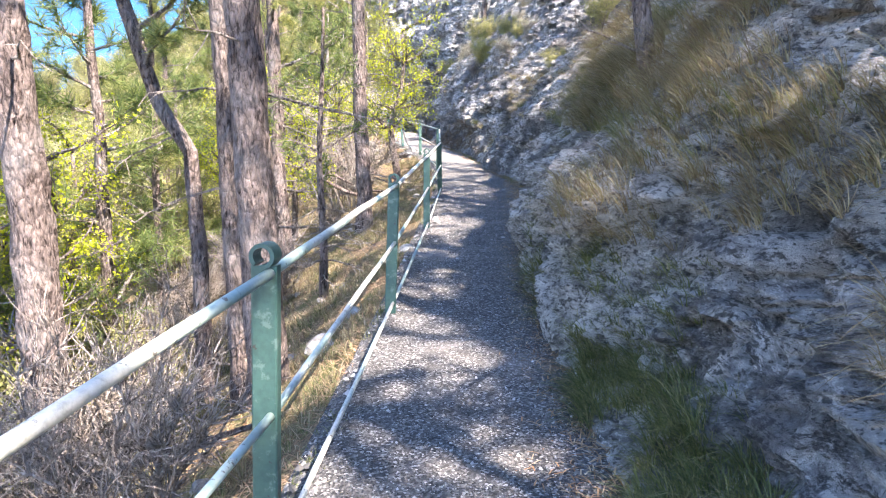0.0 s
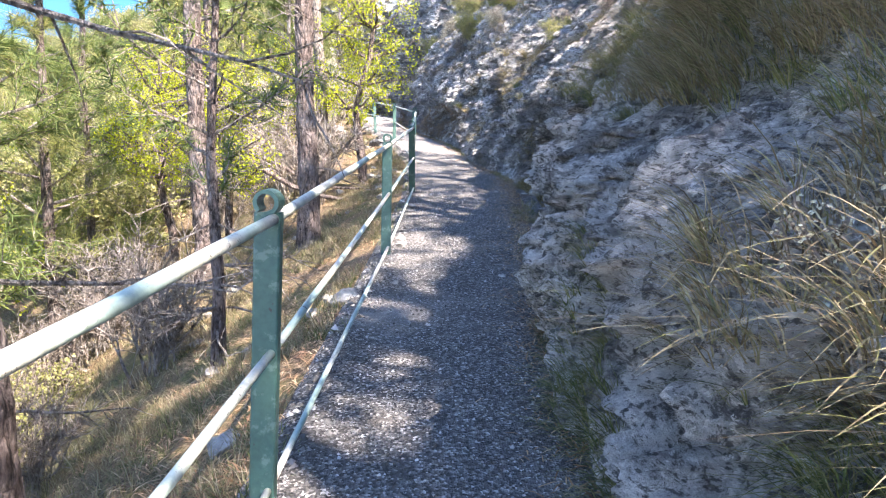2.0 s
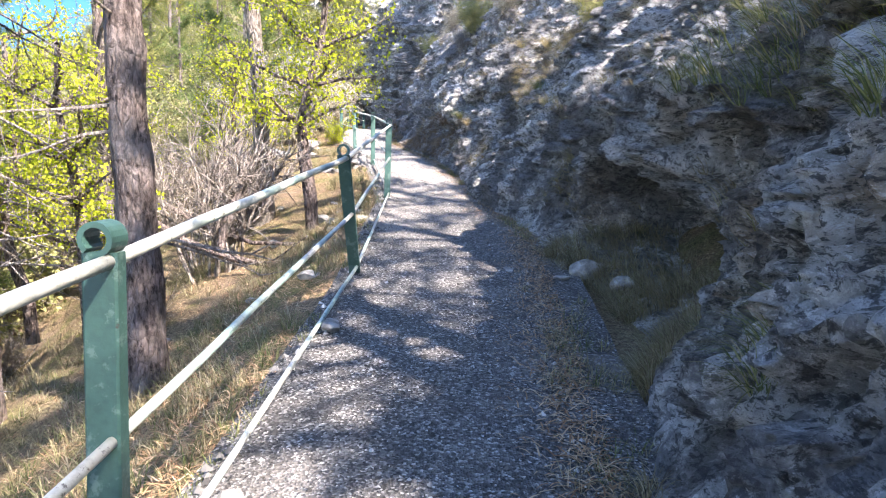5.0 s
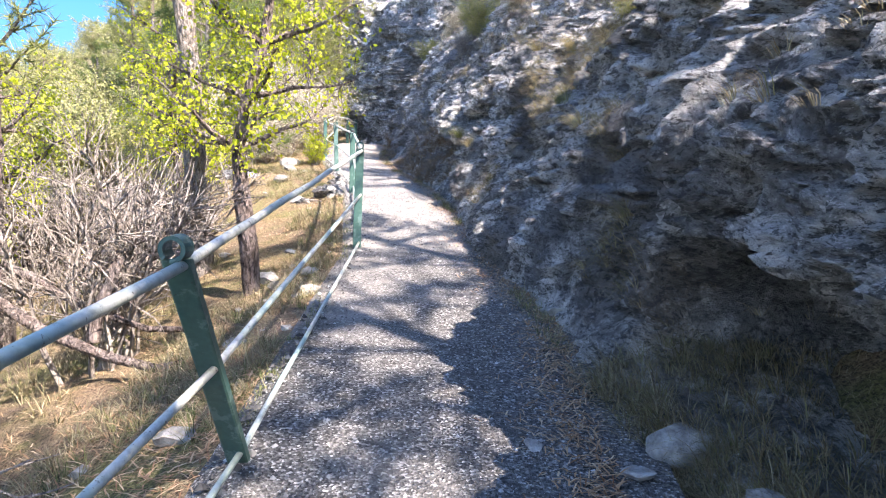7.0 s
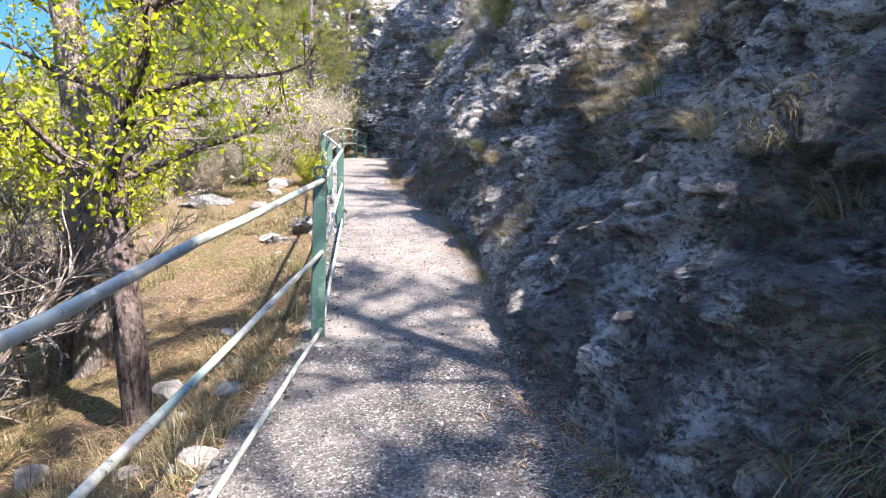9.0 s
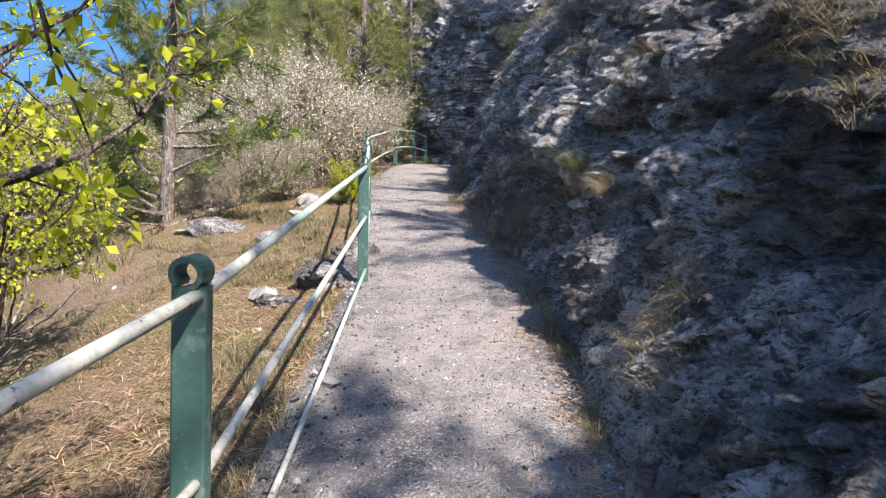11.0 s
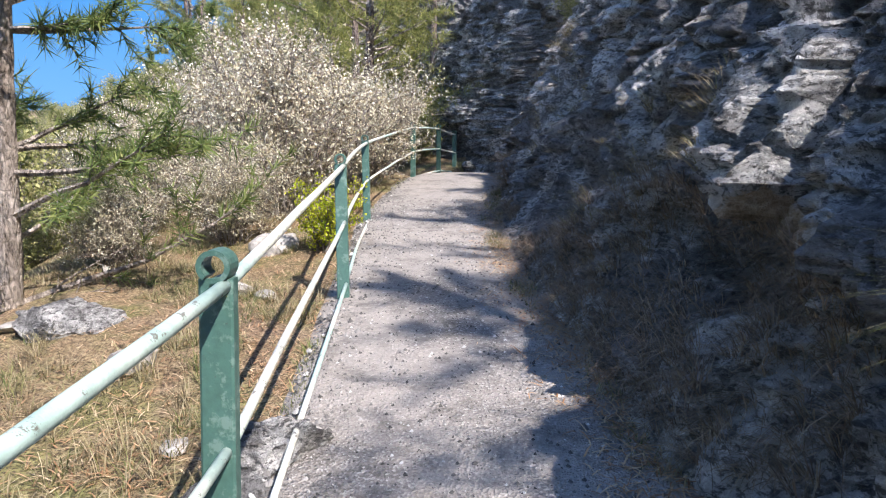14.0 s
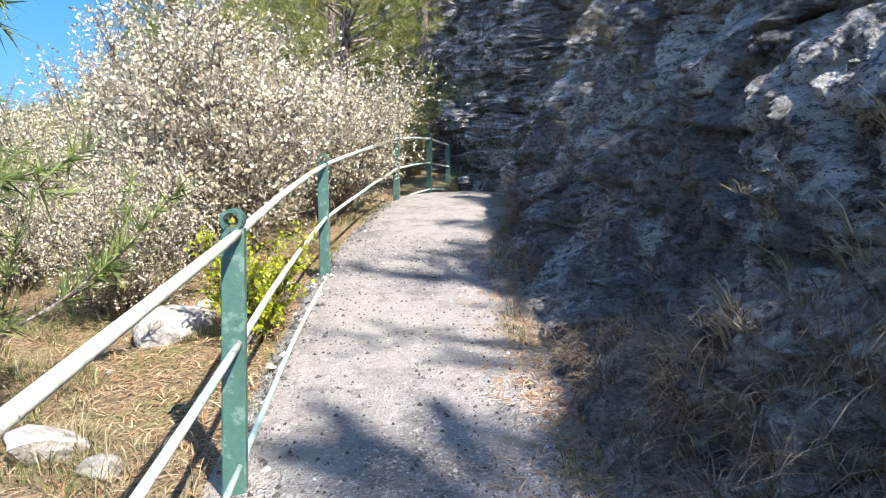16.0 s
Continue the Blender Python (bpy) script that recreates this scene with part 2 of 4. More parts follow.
def path_z(y):
    return table(y, (-6, -0.5), (0, -0.12), (2, 0.0), (5, 0.25), (8.6, 0.55), (11.7, 0.85), (16.2, 1.2), (20, 1.6), (22.9, 1.9), (25.8, 2.18), (28.5, 2.56), (30, 2.66), (34, 2.6))


def rail_x(y):
    return table(y, (-6, -1.5), (2, -0.56), (5, -0.38), (8.6, -0.2), (11.8, -0.05), (16.2, -0.125), (20, -0.69), (23, -1.42), (25.9, -2.13), (29.3, -2.4), (31.3, -2.3), (33, -1.8))


def edge_x(y):
    """Where the path meets the foot of the cliff."""
    return table(y, (-6, 0.9), (3, 0.75), (4.7, 0.79), (6, 0.82), (8, 0.98), (9.9, 1.14), (13.7, 1.42), (15, 1.24), (17.5, 0.98), (18.4, 0.86), (20.6, 0.5), (22, 0.15), (24, -0.42), (26.5, -0.8), (28.5, -0.85), (30.6, -1.1), (31.4, -1.05), (32.1, -1.4), (32.7, -2.3), (33.5, -3.1), (36, -4.8), (40, -8.0))


HS = (-0.4, 0.0, 0.3, 0.6, 1.0, 1.5, 2.0, 3.0, 5.0, 9.0, 16.0)
PROFILES = (
    (-6, (-0.2, 0, 0.3, 0.5, 0.7, 1.0, 1.4, 2.3, 4.3, 8, 15)),
    (2.2, (-0.2, 0, 0.3, 0.5, 0.65, 0.9, 1.3, 2.2, 4.2, 8, 15)),
    (3.2, (-0.1, 0.0, 0.28, 0.38, 0.45, 0.8, 1.2, 2.2, 4.2, 8, 15)),
    (4.0, (0, 0, 0.05, 0.1, 0.13, 0.65, 1.0, 1.9, 4.0, 8, 15)),
    (7.0, (0, 0, 0.05, 0.10, 0.15, 0.5, 0.8, 1.6, 3.5, 7.5, 14)),
    (8.2, (0, 0.05, 0.2, 0.22, 0.3, 0.5, 0.8, 1.4, 3.2, 7, 13)),
    (9.8, (0.1, 0.35, 0.6, 0.6, 0.55, 0.7, 1.2, 2.05, 4.3, 8.1, 13.5)),
    (10.6, (0.15, 0.55, 0.95, 0.95, 0.62, 0.75, 1.25, 2.0, 4.1, 7.6, 12.5)),
    (11.0, (0.15, 0.65, 1.1, 1.05, 0.62, 0.75, 1.3, 2.05, 4.1, 7.6, 12.5)),
    (11.9, (0.15, 0.6, 1.0, 0.95, 0.38, 0.6, 1.1, 1.95, 4, 7.6, 12.5)),
    (12.4, (0, 0.35, 0.6, 0.55, 0.32, 0.5, 0.95, 1.8, 3.9, 7.6, 12.5)),
    (12.8, (0, 0.15, 0.5, 0.5, 0.38, 0.55, 0.95, 1.8, 3.9, 7.6, 12.5)),
    (13.6, (0, 0.1, 0.32, 0.44, 0.55, 0.7, 1, 1.85, 3.9, 7.6, 12.5)),
    (15.7, (0, 0, 0.08, 0.17, 0.55, 0.85, 1.1, 1.95, 3.9, 7.6, 12.5)),
    (17.3, (0, 0.05, 0.2, 0.4, 0.8, 1.1, 1.4, 2.25, 4.1, 7.6, 12.5)),
    (19.0, (0, 0.05, 0.15, 0.3, 0.45, 0.65, 1.05, 2.15, 4.2, 7.6, 12.5)),
    (20.2, (0, 0.05, 0.2, 0.45, 0.33, 0.5, 0.85, 1.75, 3.6, 7.1, 11.5)),
    (21.5, (0, 0.1, 0.3, 0.55, 0.38, 0.6, 0.9, 1.65, 3.5, 6.6, 11.5)),
    (24.0, (0, 0.1, 0.4, 0.55, 0.7, 1, 1.3, 2.05, 3.7, 6.6, 11.5)),
    (28.0, (0, 0.05, 0.2, 0.3, 0.5, 0.7, 1, 1.65, 3.3, 6.1, 11.5)),
    (40.0, (0, 0.05, 0.2, 0.3, 0.4, 0.5, 0.7, 0.9, 1.6, 3.5, 9)),
)
PY = [p[0] for p in PROFILES]
PCOL = [[p[1][i] for p in PROFILES] for i in range(len(HS))]


def fbm(p, scale, octaves=4):
    return noise.fractal(Vector(p) * scale, 0.9, 2.1, octaves)


def hash3(i, j, k, seed):
    h = (i * 374761393 + j * 668265263 + k * 1274126177 + seed * 362437) & 0xFFFFFFFF
    h = ((h ^ (h >> 13)) * 1274126177) & 0xFFFFFFFF
    h = ((h ^ (h >> 16)) * 668265263) & 0xFFFFFFFF
    return ((h ^ (h >> 15)) & 0xFFFF) / 65535.0


def lattice(p, seed=0):
    """Smooth value noise from -1 to 1, for an array of points."""
    c = np.floor(p).astype(np.int64)
    f = p - c
    f = f * f * f * (f * (f * 6 - 15) + 10)
    out = 0.0
    for a in (0, 1):
        for b in (0, 1):
            for d in (0, 1):
                w = (f[..., 0] if a else 1 - f[..., 0]) * (f[..., 1] if b else 1 - f[..., 1]) * (f[..., 2] if d else 1 - f[..., 2])
                out = out + w * hash3(c[..., 0] + a, c[..., 1] + b, c[..., 2] + d, seed)
    return out * 2 - 1


def octaves(p, n, gain=0.5, ridged=False, seed=0):
    out, amp = 0.0, 1.0
    for k in range(n):
        v = lattice(p * 2.07 ** k + 11.3 * k, seed + k)
        out = out + amp * (1 - 2 * np.abs(v) if ridged else v)
        amp *= gain
    return out


def blocks(p, seed):
    """Broken blocks: the distance to the nearest joint, and how far each block stands out."""
    c = np.floor(p).astype(np.int64)
    f1 = np.full(p.shape[:-1], 9.0)
    f2, own = f1.copy(), np.zeros(p.shape[:-1])
    for a, b, d in itertools.product((-1, 0, 1), repeat=3):
        i, j, k = c[..., 0] + a, c[..., 1] + b, c[..., 2] + d
        r = np.sqrt((i + hash3(i, j, k, seed) - p[..., 0]) ** 2 + (j + hash3(i, j, k, seed + 1) - p[..., 1]) ** 2 + (k + hash3(i, j, k, seed + 2) - p[..., 2]) ** 2)
        near = r < f1
        f2 = np.where(near, f1, np.minimum(f2, r))
        own = np.where(near, hash3(i, j, k, seed + 3) * 2 - 1, own)
        f1 = np.where(near, r, f1)
    return f2 - f1, own


def spread(a, b, first, growth=1.35):
    """Steps that widen from a to b."""
    out, d, v = [], first, a
    sign = 1 if b > a else -1
    while abs(v - a) < abs(b - a):
        d *= growth
        v += sign * d
        out.append(v)
    return out


def steps(a, b, d):
    return list(np.linspace(a, b, max(2, int(round((b - a) / d)) + 1)))


CLIFF_H = np.array(steps(-0.35, 2.7, 0.022) + spread(2.7, 16, 0.026, 1.028))
CLIFF_Y = np.array(spread(2.5, -6, 0.05, 1.1)[::-1] + steps(2.5, 25, 0.022) + spread(25, 40, 0.024, 1.007))


def cliff_face():
    """All points of the cliff's face: its foot, the profile, and broken rock on it."""
    yy, hh = np.meshgrid(CLIFF_Y, CLIFF_H)
    off = np.stack([np.interp(CLIFF_H, HS, [np.interp(y, PY, c) for c in PCOL]) for y in CLIFF_Y], axis=1)
    x = np.array([edge_x(y) for y in CLIFF_Y])[None, :] + off
    # the small cave at the foot, under an overhanging lip
    lip = np.interp(yy, (11.3, 11.6, 12.05, 12.6, 13.0), (0.55, 0.68, 0.92, 0.86, 0.55))
    x = x + 1.3 * np.exp(-((yy - 12.05) / 0.75) ** 4) * np.clip((lip - hh) / 0.1, 0, 1) * np.clip((hh - 0.08) / 0.2, 0, 1)
    z = np.array([path_z(y) for y in CLIFF_Y])[None, :] + hh
    q = np.stack((x, yy, z), axis=-1)
    bent = q + 0.20 * np.stack([octaves(q * 1.8, 3, 0.5, False, 40 + 5 * k) for k in range(3)], axis=-1)
    dip = np.stack((bent[..., 0], bent[..., 1] + 0.5 * bent[..., 2], bent[..., 2] - 0.35 * bent[..., 1]), axis=-1)
    out = 0.13 * octaves(q * 0.7, 3)
    out += 0.10 * lattice(np.stack((x * 0.6, yy * 0.8 + z, z * 3.6), axis=-1), 3)
    for scale, stand, joint in ((1.25, 0.13, 0.10), (3.4, 0.065, 0.06), (8.5, 0.026, 0.028)):
        gap, own = blocks(dip * np.array((scale, scale * 0.85, scale * 1.35)), int(scale * 10))
        out += stand * own - joint * np.exp(-gap / 0.07)
    out += 0.045 * octaves(bent * 5.5, 4, 0.6, True, 20)
    out += 0.016 * octaves(q * 19.0, 2, 0.6, False, 30)
    grow = np.clip((hh + 0.15) / 0.5, 0, 1) * np.where((yy > 8.5) | (hh < 1.25), 1.0, 0.6)
    bend = np.array([np.clip((edge_x(y + 0.5) - edge_x(y - 0.5)), -1.6, 1.0) for y in CLIFF_Y])[None, :]
    out = out / np.sqrt(1 + bend ** 2)
    return np.stack((x - grow * out, yy + grow * bend * out + grow * 0.06 * lattice(q * 2.3, 50), z + grow * (0.05 * lattice(q * 3.1, 51) + 0.015 * lattice(q * 13, 52))), axis=-1)


CLIFF = cliff_face()


def cliff_point(y, h):
    """A point of the cliff's face."""
    i = min(max(int(np.searchsorted(CLIFF_Y, y)) - 1, 0), len(CLIFF_Y) - 2)
    j = min(max(int(np.searchsorted(CLIFF_H, h)) - 1, 0), len(CLIFF_H) - 2)
    u = (y - CLIFF_Y[i]) / (CLIFF_Y[i + 1] - CLIFF_Y[i])
    v = (h - CLIFF_H[j]) / (CLIFF_H[j + 1] - CLIFF_H[j])
    return Vector((CLIFF[j, i] * (1 - u) + CLIFF[j, i + 1] * u) * (1 - v) + (CLIFF[j + 1, i] * (1 - u) + CLIFF[j + 1, i + 1] * u) * v)


def ground_z(x, y):
    """The slope beside the path, the valley below it and the far hills."""
    yy = min(max(y, -8), 34)
    d = rail_x(yy) - 0.1 - x
    base = path_z(yy)
    if d <= 0:
        o = x - edge_x(yy)
        z = base - 0.06
        if o > 0.8:
            z = base - 0.1 + (min(o, 90) - 0.8) * 0.72
        return z + 1.5 * fbm((x, y, 0), 0.03, 3) * min(1, max(0, o - 25) / 20)
    s = table(y, (-8, 0.8), (5, 0.75), (8, 0.66), (11.4, 0.52), (16, 0.36), (20, 0.14), (25, 0.03), (34, 0.0), (60, 0.0))
    z = base - 0.05 - s * min(d, 5.5)
    if d > 3.0:
        z -= 0.42 * (min(d, 45) - 3.0) * table(y, (-8, 1), (20, 1), (30, 0.75), (44, 0.4))
    z += 0.10 * fbm((x, y, 1), 0.7, 4) * min(1, d / 0.5)
    z += 1.2 * fbm((x, y, 5), 0.06, 3) * min(1, max(0, d - 6) / 14)
    # the hillside that closes the bay ahead, and the ridge over the valley
    a = (y - 30 + 0.55 * x) / 42
    z += 23 * max(0, min(1, a)) ** 1.3 * (1 - 0.4 * min(1, max(0, -x - 20) / 60))
    r = math.hypot(x + 5, y) - 130
    z += 9 * max(0, min(1, r / 110)) ** 2 * (1 + 0.5 * fbm((x, y, 9), 0.012, 3))
    return z


def link_mesh(name, verts, faces, material, parent=None, label="", smooth=False):
    me = bpy.data.meshes.new(name)
    me.from_pydata(verts, [], faces)
    if smooth:
        me.polygons.foreach_set("use_smooth", [True] * len(me.polygons))
    me.materials.append(material)
    me.update()
    ob = new(name, me)
    if parent:
        ob.parent = parent
    return tagged(ob, label)


def part(name, bm, material, parent, label="", smooth=False):
    me = bpy.data.meshes.new(name)
    if smooth:
        for f in bm.faces:
            f.smooth = True
    bm.to_mesh(me)
    bm.free()
    me.materials.append(material)
    ob = new(name, me)
    ob.parent = parent
    return tagged(ob, label)


def grid(name, us, vs, fn, material, smooth=False):
    verts = [fn(u, v) for v in vs for u in us]
    n = len(us)
    faces = [(j * n + i, j * n + i + 1, (j + 1) * n + i + 1, (j + 1) * n + i) for j in range(len(vs) - 1) for i in range(n - 1)]
    return link_mesh(name, verts, faces, material, smooth=smooth)


# ---- ground, path, cliff ----
gx = spread(-9, -900, 0.4)[::-1] + steps(-9, 1.6, 0.14) + spread(1.6, 900, 0.3)
gy = spread(-6, -900, 0.4)[::-1] + steps(-6, 34, 0.16) + spread(34, 900, 0.3)
tagged(grid("ground", gx, gy, lambda x, y: (x, y, ground_z(x, y)), SOIL, True), "brown forest soil with needles and dry grass", "ground", kind="structure")


def path_point(u, y):
    a, b = rail_x(y) - 0.14, edge_x(y) + 0.35
    x = a + (b - a) * u
    side = max(0, 0.12 - u) / 0.12
    z = path_z(y) + 0.012 * fbm((x, y, 0), 2.5, 4) + 0.004 * noise.noise(Vector((x * 28, y * 28, 0))) + 0.015 * math.sin(u * math.pi) - 0.05 * side ** 2
    return (x, y, z)


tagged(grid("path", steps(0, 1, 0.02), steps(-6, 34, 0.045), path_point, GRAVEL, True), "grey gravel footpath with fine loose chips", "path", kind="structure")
cols = len(CLIFF_Y)
cell = (np.arange(len(CLIFF_H) - 1)[:, None] * cols + np.arange(cols - 1)[None, :]).ravel()
tagged(link_mesh("cliff", CLIFF.reshape(-1, 3).tolist(), np.stack((cell, cell + 1, cell + cols + 1, cell + cols), axis=1).tolist(), ROCK), "rough grey limestone cliff with ochre and dark stains and painted shade in its pits", "cliff", kind="structure")


# ---- clear sky over the far side of the valley ----
air = Mat("clear_air", 1.0, 0.0)
sep = air.node("ShaderNodeSeparateXYZ")
air.link(air.co, sep.inputs[0])
rise = air.node("ShaderNodeMapRange")
rise.inputs[1].default_value, rise.inputs[2].default_value = 0.0, 420.0
air.link(sep.outputs[2], rise.inputs[0])
air.link(air.ramp(rise.outputs[0], (0.0, (0.09, 0.21, 0.36)), (0.35, (0.035, 0.14, 0.33)), (1.0, (0.02, 0.09, 0.27))), air.b.inputs["Emission Color"])
air.b.inputs["Emission Strength"].default_value = 1.0
air.b.inputs["Base Color"].default_value = (0, 0, 0, 1)


def sky_point(a, e):
    return (700 * math.sin(radians(a)) * math.cos(radians(e)), 10 + 700 * math.cos(radians(a)) * math.cos(radians(e)), 700 * math.sin(radians(e)))


tagged(grid("backdrop", steps(-85, 40, 2.5), steps(-12, 38, 2.5), sky_point, air.m, True), "clear blue sky beyond the valley", "sky", kind="structure")


# ---- tubes, twigs and leaves ----
def tube(verts, faces, points, radii, sides=6, twist=0.0, knobs=0.0):
    """Adds a tube along points to the lists."""
    start = len(verts)
    n = len(points)
    for i, p in enumerate(points):
        p = Vector(p)
        d = (Vector(points[min(i + 1, n - 1)]) - Vector(points[max(i - 1, 0)])).normalized()
        side = d.cross(Vector((0, 0, 1)) if abs(d.z) < 0.9 else Vector((1, 0, 0))).normalized()
        up = side.cross(d)
        for k in range(sides):
            a = 2 * math.pi * k / sides + twist * i
            r = radii[i] * (1 + (knobs * noise.noise(p * 7 + Vector((math.cos(a), math.sin(a), 0)) * 1.6) if knobs else 0))
            verts.append(p + (side * math.cos(a) + up * math.sin(a)) * r)
    for i in range(n - 1):
        for k in range(sides):
            a, b = start + i * sides + k, start + i * sides + (k + 1) % sides
            faces.append((a, b, b + sides, a + sides))
    faces.append(tuple(start + (n - 1) * sides + k for k in range(sides)))


def wander(rng, start, direction, length, n, bend, lift=0.0):
    pts, d = [Vector(start)], Vector(direction).normalized()
    for _ in range(n):
        d = (d + Vector((rng.uniform(-bend, bend), rng.uniform(-bend, bend), rng.uniform(-bend, bend) + lift))).normalized()
        pts.append(pts[-1] + d * (length / n))
    return pts


def taper(r0, r1, n):
    return [r0 + (r1 - r0) * i / (n - 1) for i in range(n)]


def any_way(rng):
    while True:
        v = Vector((rng.uniform(-1, 1), rng.uniform(-1, 1), rng.uniform(-1, 1)))
        if 0.1 < v.length < 1:
            return v.normalized()


def needles(verts, faces, rng, at, direction, count, length, width=0.006):
    """A brush of long thin needles round the end of a twig."""
    d = Vector(direction).normalized()
    for _ in range(count):
        w = (d * 0.75 + any_way(rng)).normalized()
        s = w.cross(any_way(rng)).normalized() * width
        b = Vector(at) - d * rng.uniform(0, length * 0.8)
        i = len(verts)
        verts.extend((b - s, b + s, b + w * length * rng.uniform(0.7, 1.1)))
        faces.append((i, i + 1, i + 2))


def leaf(verts, faces, rng, at, size, droop=0.0):
    """One small pointed leaf, folded along its middle."""
    w = (any_way(rng) + Vector((0, 0, -droop))).normalized()
    s = w.cross(any_way(rng)).normalized()
    n = w.cross(s) * size * 0.12
    at, i = Vector(at), len(verts)
    verts.extend((at, at + w * size * 0.5 + s * size * 0.36 + n, at + w * size, at + w * size * 0.5 - s * size * 0.36 + n))
    faces.extend(((i, i + 1, i + 2), (i, i + 2, i + 3)))


def pine(points, r0, r1, crown_from, seed, leaf_mat=None, dead=10, limbs=22, reach=1.6, brushes=7, sides=10, bark=None, label="", size=0.17, count=18, split=True):
    """A pine: its trunk along points, bare dead branches low down, needle brushes on the limbs above."""
    rng = random.Random(seed)
    root = Vector(points[0])
    thing = new("pine_tree")
    thing.location = root
    pts = [Vector(p) - root for p in points]
    dense = []
    for a, b in zip(pts, pts[1:]):
        m = max(2, int((b - a).length / 0.16))
        dense += [a.lerp(b, i / m) for i in range(m)]
    dense.append(pts[-1])
    for i, p in enumerate(dense):
        p.x += 0.03 * noise.noise(Vector((seed, i * 0.13, 0)))
        p.y += 0.03 * noise.noise(Vector((seed, i * 0.13, 9)))
    dense[0].z -= 0.25
    n = len(dense)
    rad = [r1 + (r0 - r1) * (1 - i / (n - 1)) ** 0.9 + r0 * 0.35 * math.exp(-i / 1.8) for i in range(n)]
    v, f = [], []
    tube(v, f, dense, rad, sides, 0.0, 0.22)
    link_mesh("trunk", v, f, bark or BARK, thing, smooth=True)
    lv, lf, nv, nf = [], [], [], []
    for k in range(dead + limbs):
        low = k < dead
        t = rng.uniform(0.12, crown_from) if low else crown_from + (1 - crown_from) * (k - dead + 0.5) / limbs
        i = min(n - 1, int(t * (n - 1)))
        a = rng.uniform(0, 2 * math.pi)
        ln = rng.uniform(0.5, 1.0) * reach * (0.75 if low else (1.15 - 0.75 * (t - crown_from) / (1 - crown_from + 1e-6)))
        way = Vector((math.cos(a), math.sin(a), rng.uniform(-0.25, 0.15) if low else rng.uniform(0.05, 0.5)))
        limb = wander(rng, dense[i], way, ln, 6, 0.16, -0.02 if low else 0.05)
        rr = min(rad[i] * 0.4, 0.012 + 0.014 * ln) * (0.55 if low else 1)
        tube(lv, lf, limb, taper(rr, 0.004, 7), 5)
        for j in range(2, 7):
            for _ in range(1 if low else 2):
                w = (limb[j] - limb[j - 1]).normalized() + any_way(rng) * 0.9
                tw = wander(rng, limb[j], w, ln * rng.uniform(0.18, 0.4), 3, 0.25, 0.03)
                tube(lv, lf, tw, taper(0.006, 0.002, 4), 3)
                if not low:
                    for q in (1, 2, 3):
                        if rng.random() < brushes / 7:
                            needles(nv, nf, rng, tw[q], tw[q] - tw[q - 1], count, size)
        if not low:
            needles(nv, nf, rng, limb[-1], limb[-1] - limb[-2], count * 2, size)
        if split:
            link_mesh("branch", lv, lf, TWIG, thing, "bare grey dead branch" if low else "")
            lv, lf = [], []
    if lv:
        tagged(link_mesh("branchwork", lv, lf, TWIG, thing), kind="stuff")
    if nv:
        tagged(link_mesh("crown", nv, nf, leaf_mat or NEEDLE, thing), kind="stuff")
    return tagged(thing, label or "tall pine with scaly bark and sparse needles", "tree", "pines on the slope")


def bush(name, at, radius, height, seed, stems, leaf_mat, leaves, size, label, category, group="", stem_r=0.012, forks=5, bark=None, upright=0.9, split=False):
    """A shrub: stems from one foot that fork into thin twigs, with leaves or blossom on them."""
    rng = random.Random(seed)
    thing = new(name)
    thing.location = at
    v, f, lv, lf = [], [], [], []
    for _ in range(stems):
        a = rng.uniform(0, 2 * math.pi)
        out = rng.uniform(0.1, 1.0) * radius
        target = Vector((math.cos(a) * out, math.sin(a) * out, height * rng.uniform(0.55, 1.0)))
        foot = Vector((math.cos(a), math.sin(a), 0)) * 0.12 * radius
        stem = [foot + Vector((0, 0, -0.1))]
        for i in range(1, 7):
            p = foot.lerp(target, i / 6)
            p.z = -0.1 + (target.z + 0.1) * (i / 6) ** upright
            stem.append(p + any_way(rng) * 0.06 * height)
        tube(v, f, stem, taper(stem_r, 0.004, 7), 4)
        for i in range(2, 7):
            for _ in range(forks):
                w = (stem[i] - stem[i - 1]).normalized() + any_way(rng)
                tw = wander(rng, stem[i], w, height * rng.uniform(0.12, 0.32), 4, 0.3, 0.06)
                tube(v, f, tw, taper(0.005, 0.0018, 5), 3)
                for q in range(1, 5):
                    for _ in range(leaves):
                        leaf(lv, lf, rng, tw[q] + any_way(rng) * size * 0.8, size * rng.uniform(0.6, 1.2))
        if split:
            link_mesh("stem", v, f, bark or TWIG, thing)
            v, f = [], []
    if v:
        tagged(link_mesh("twig_tangle", v, f, bark or TWIG, thing), kind="stuff")
    if lv:
        tagged(link_mesh("foliage", lv, lf, leaf_mat, thing), kind="stuff")
    return tagged(thing, label, category, group)


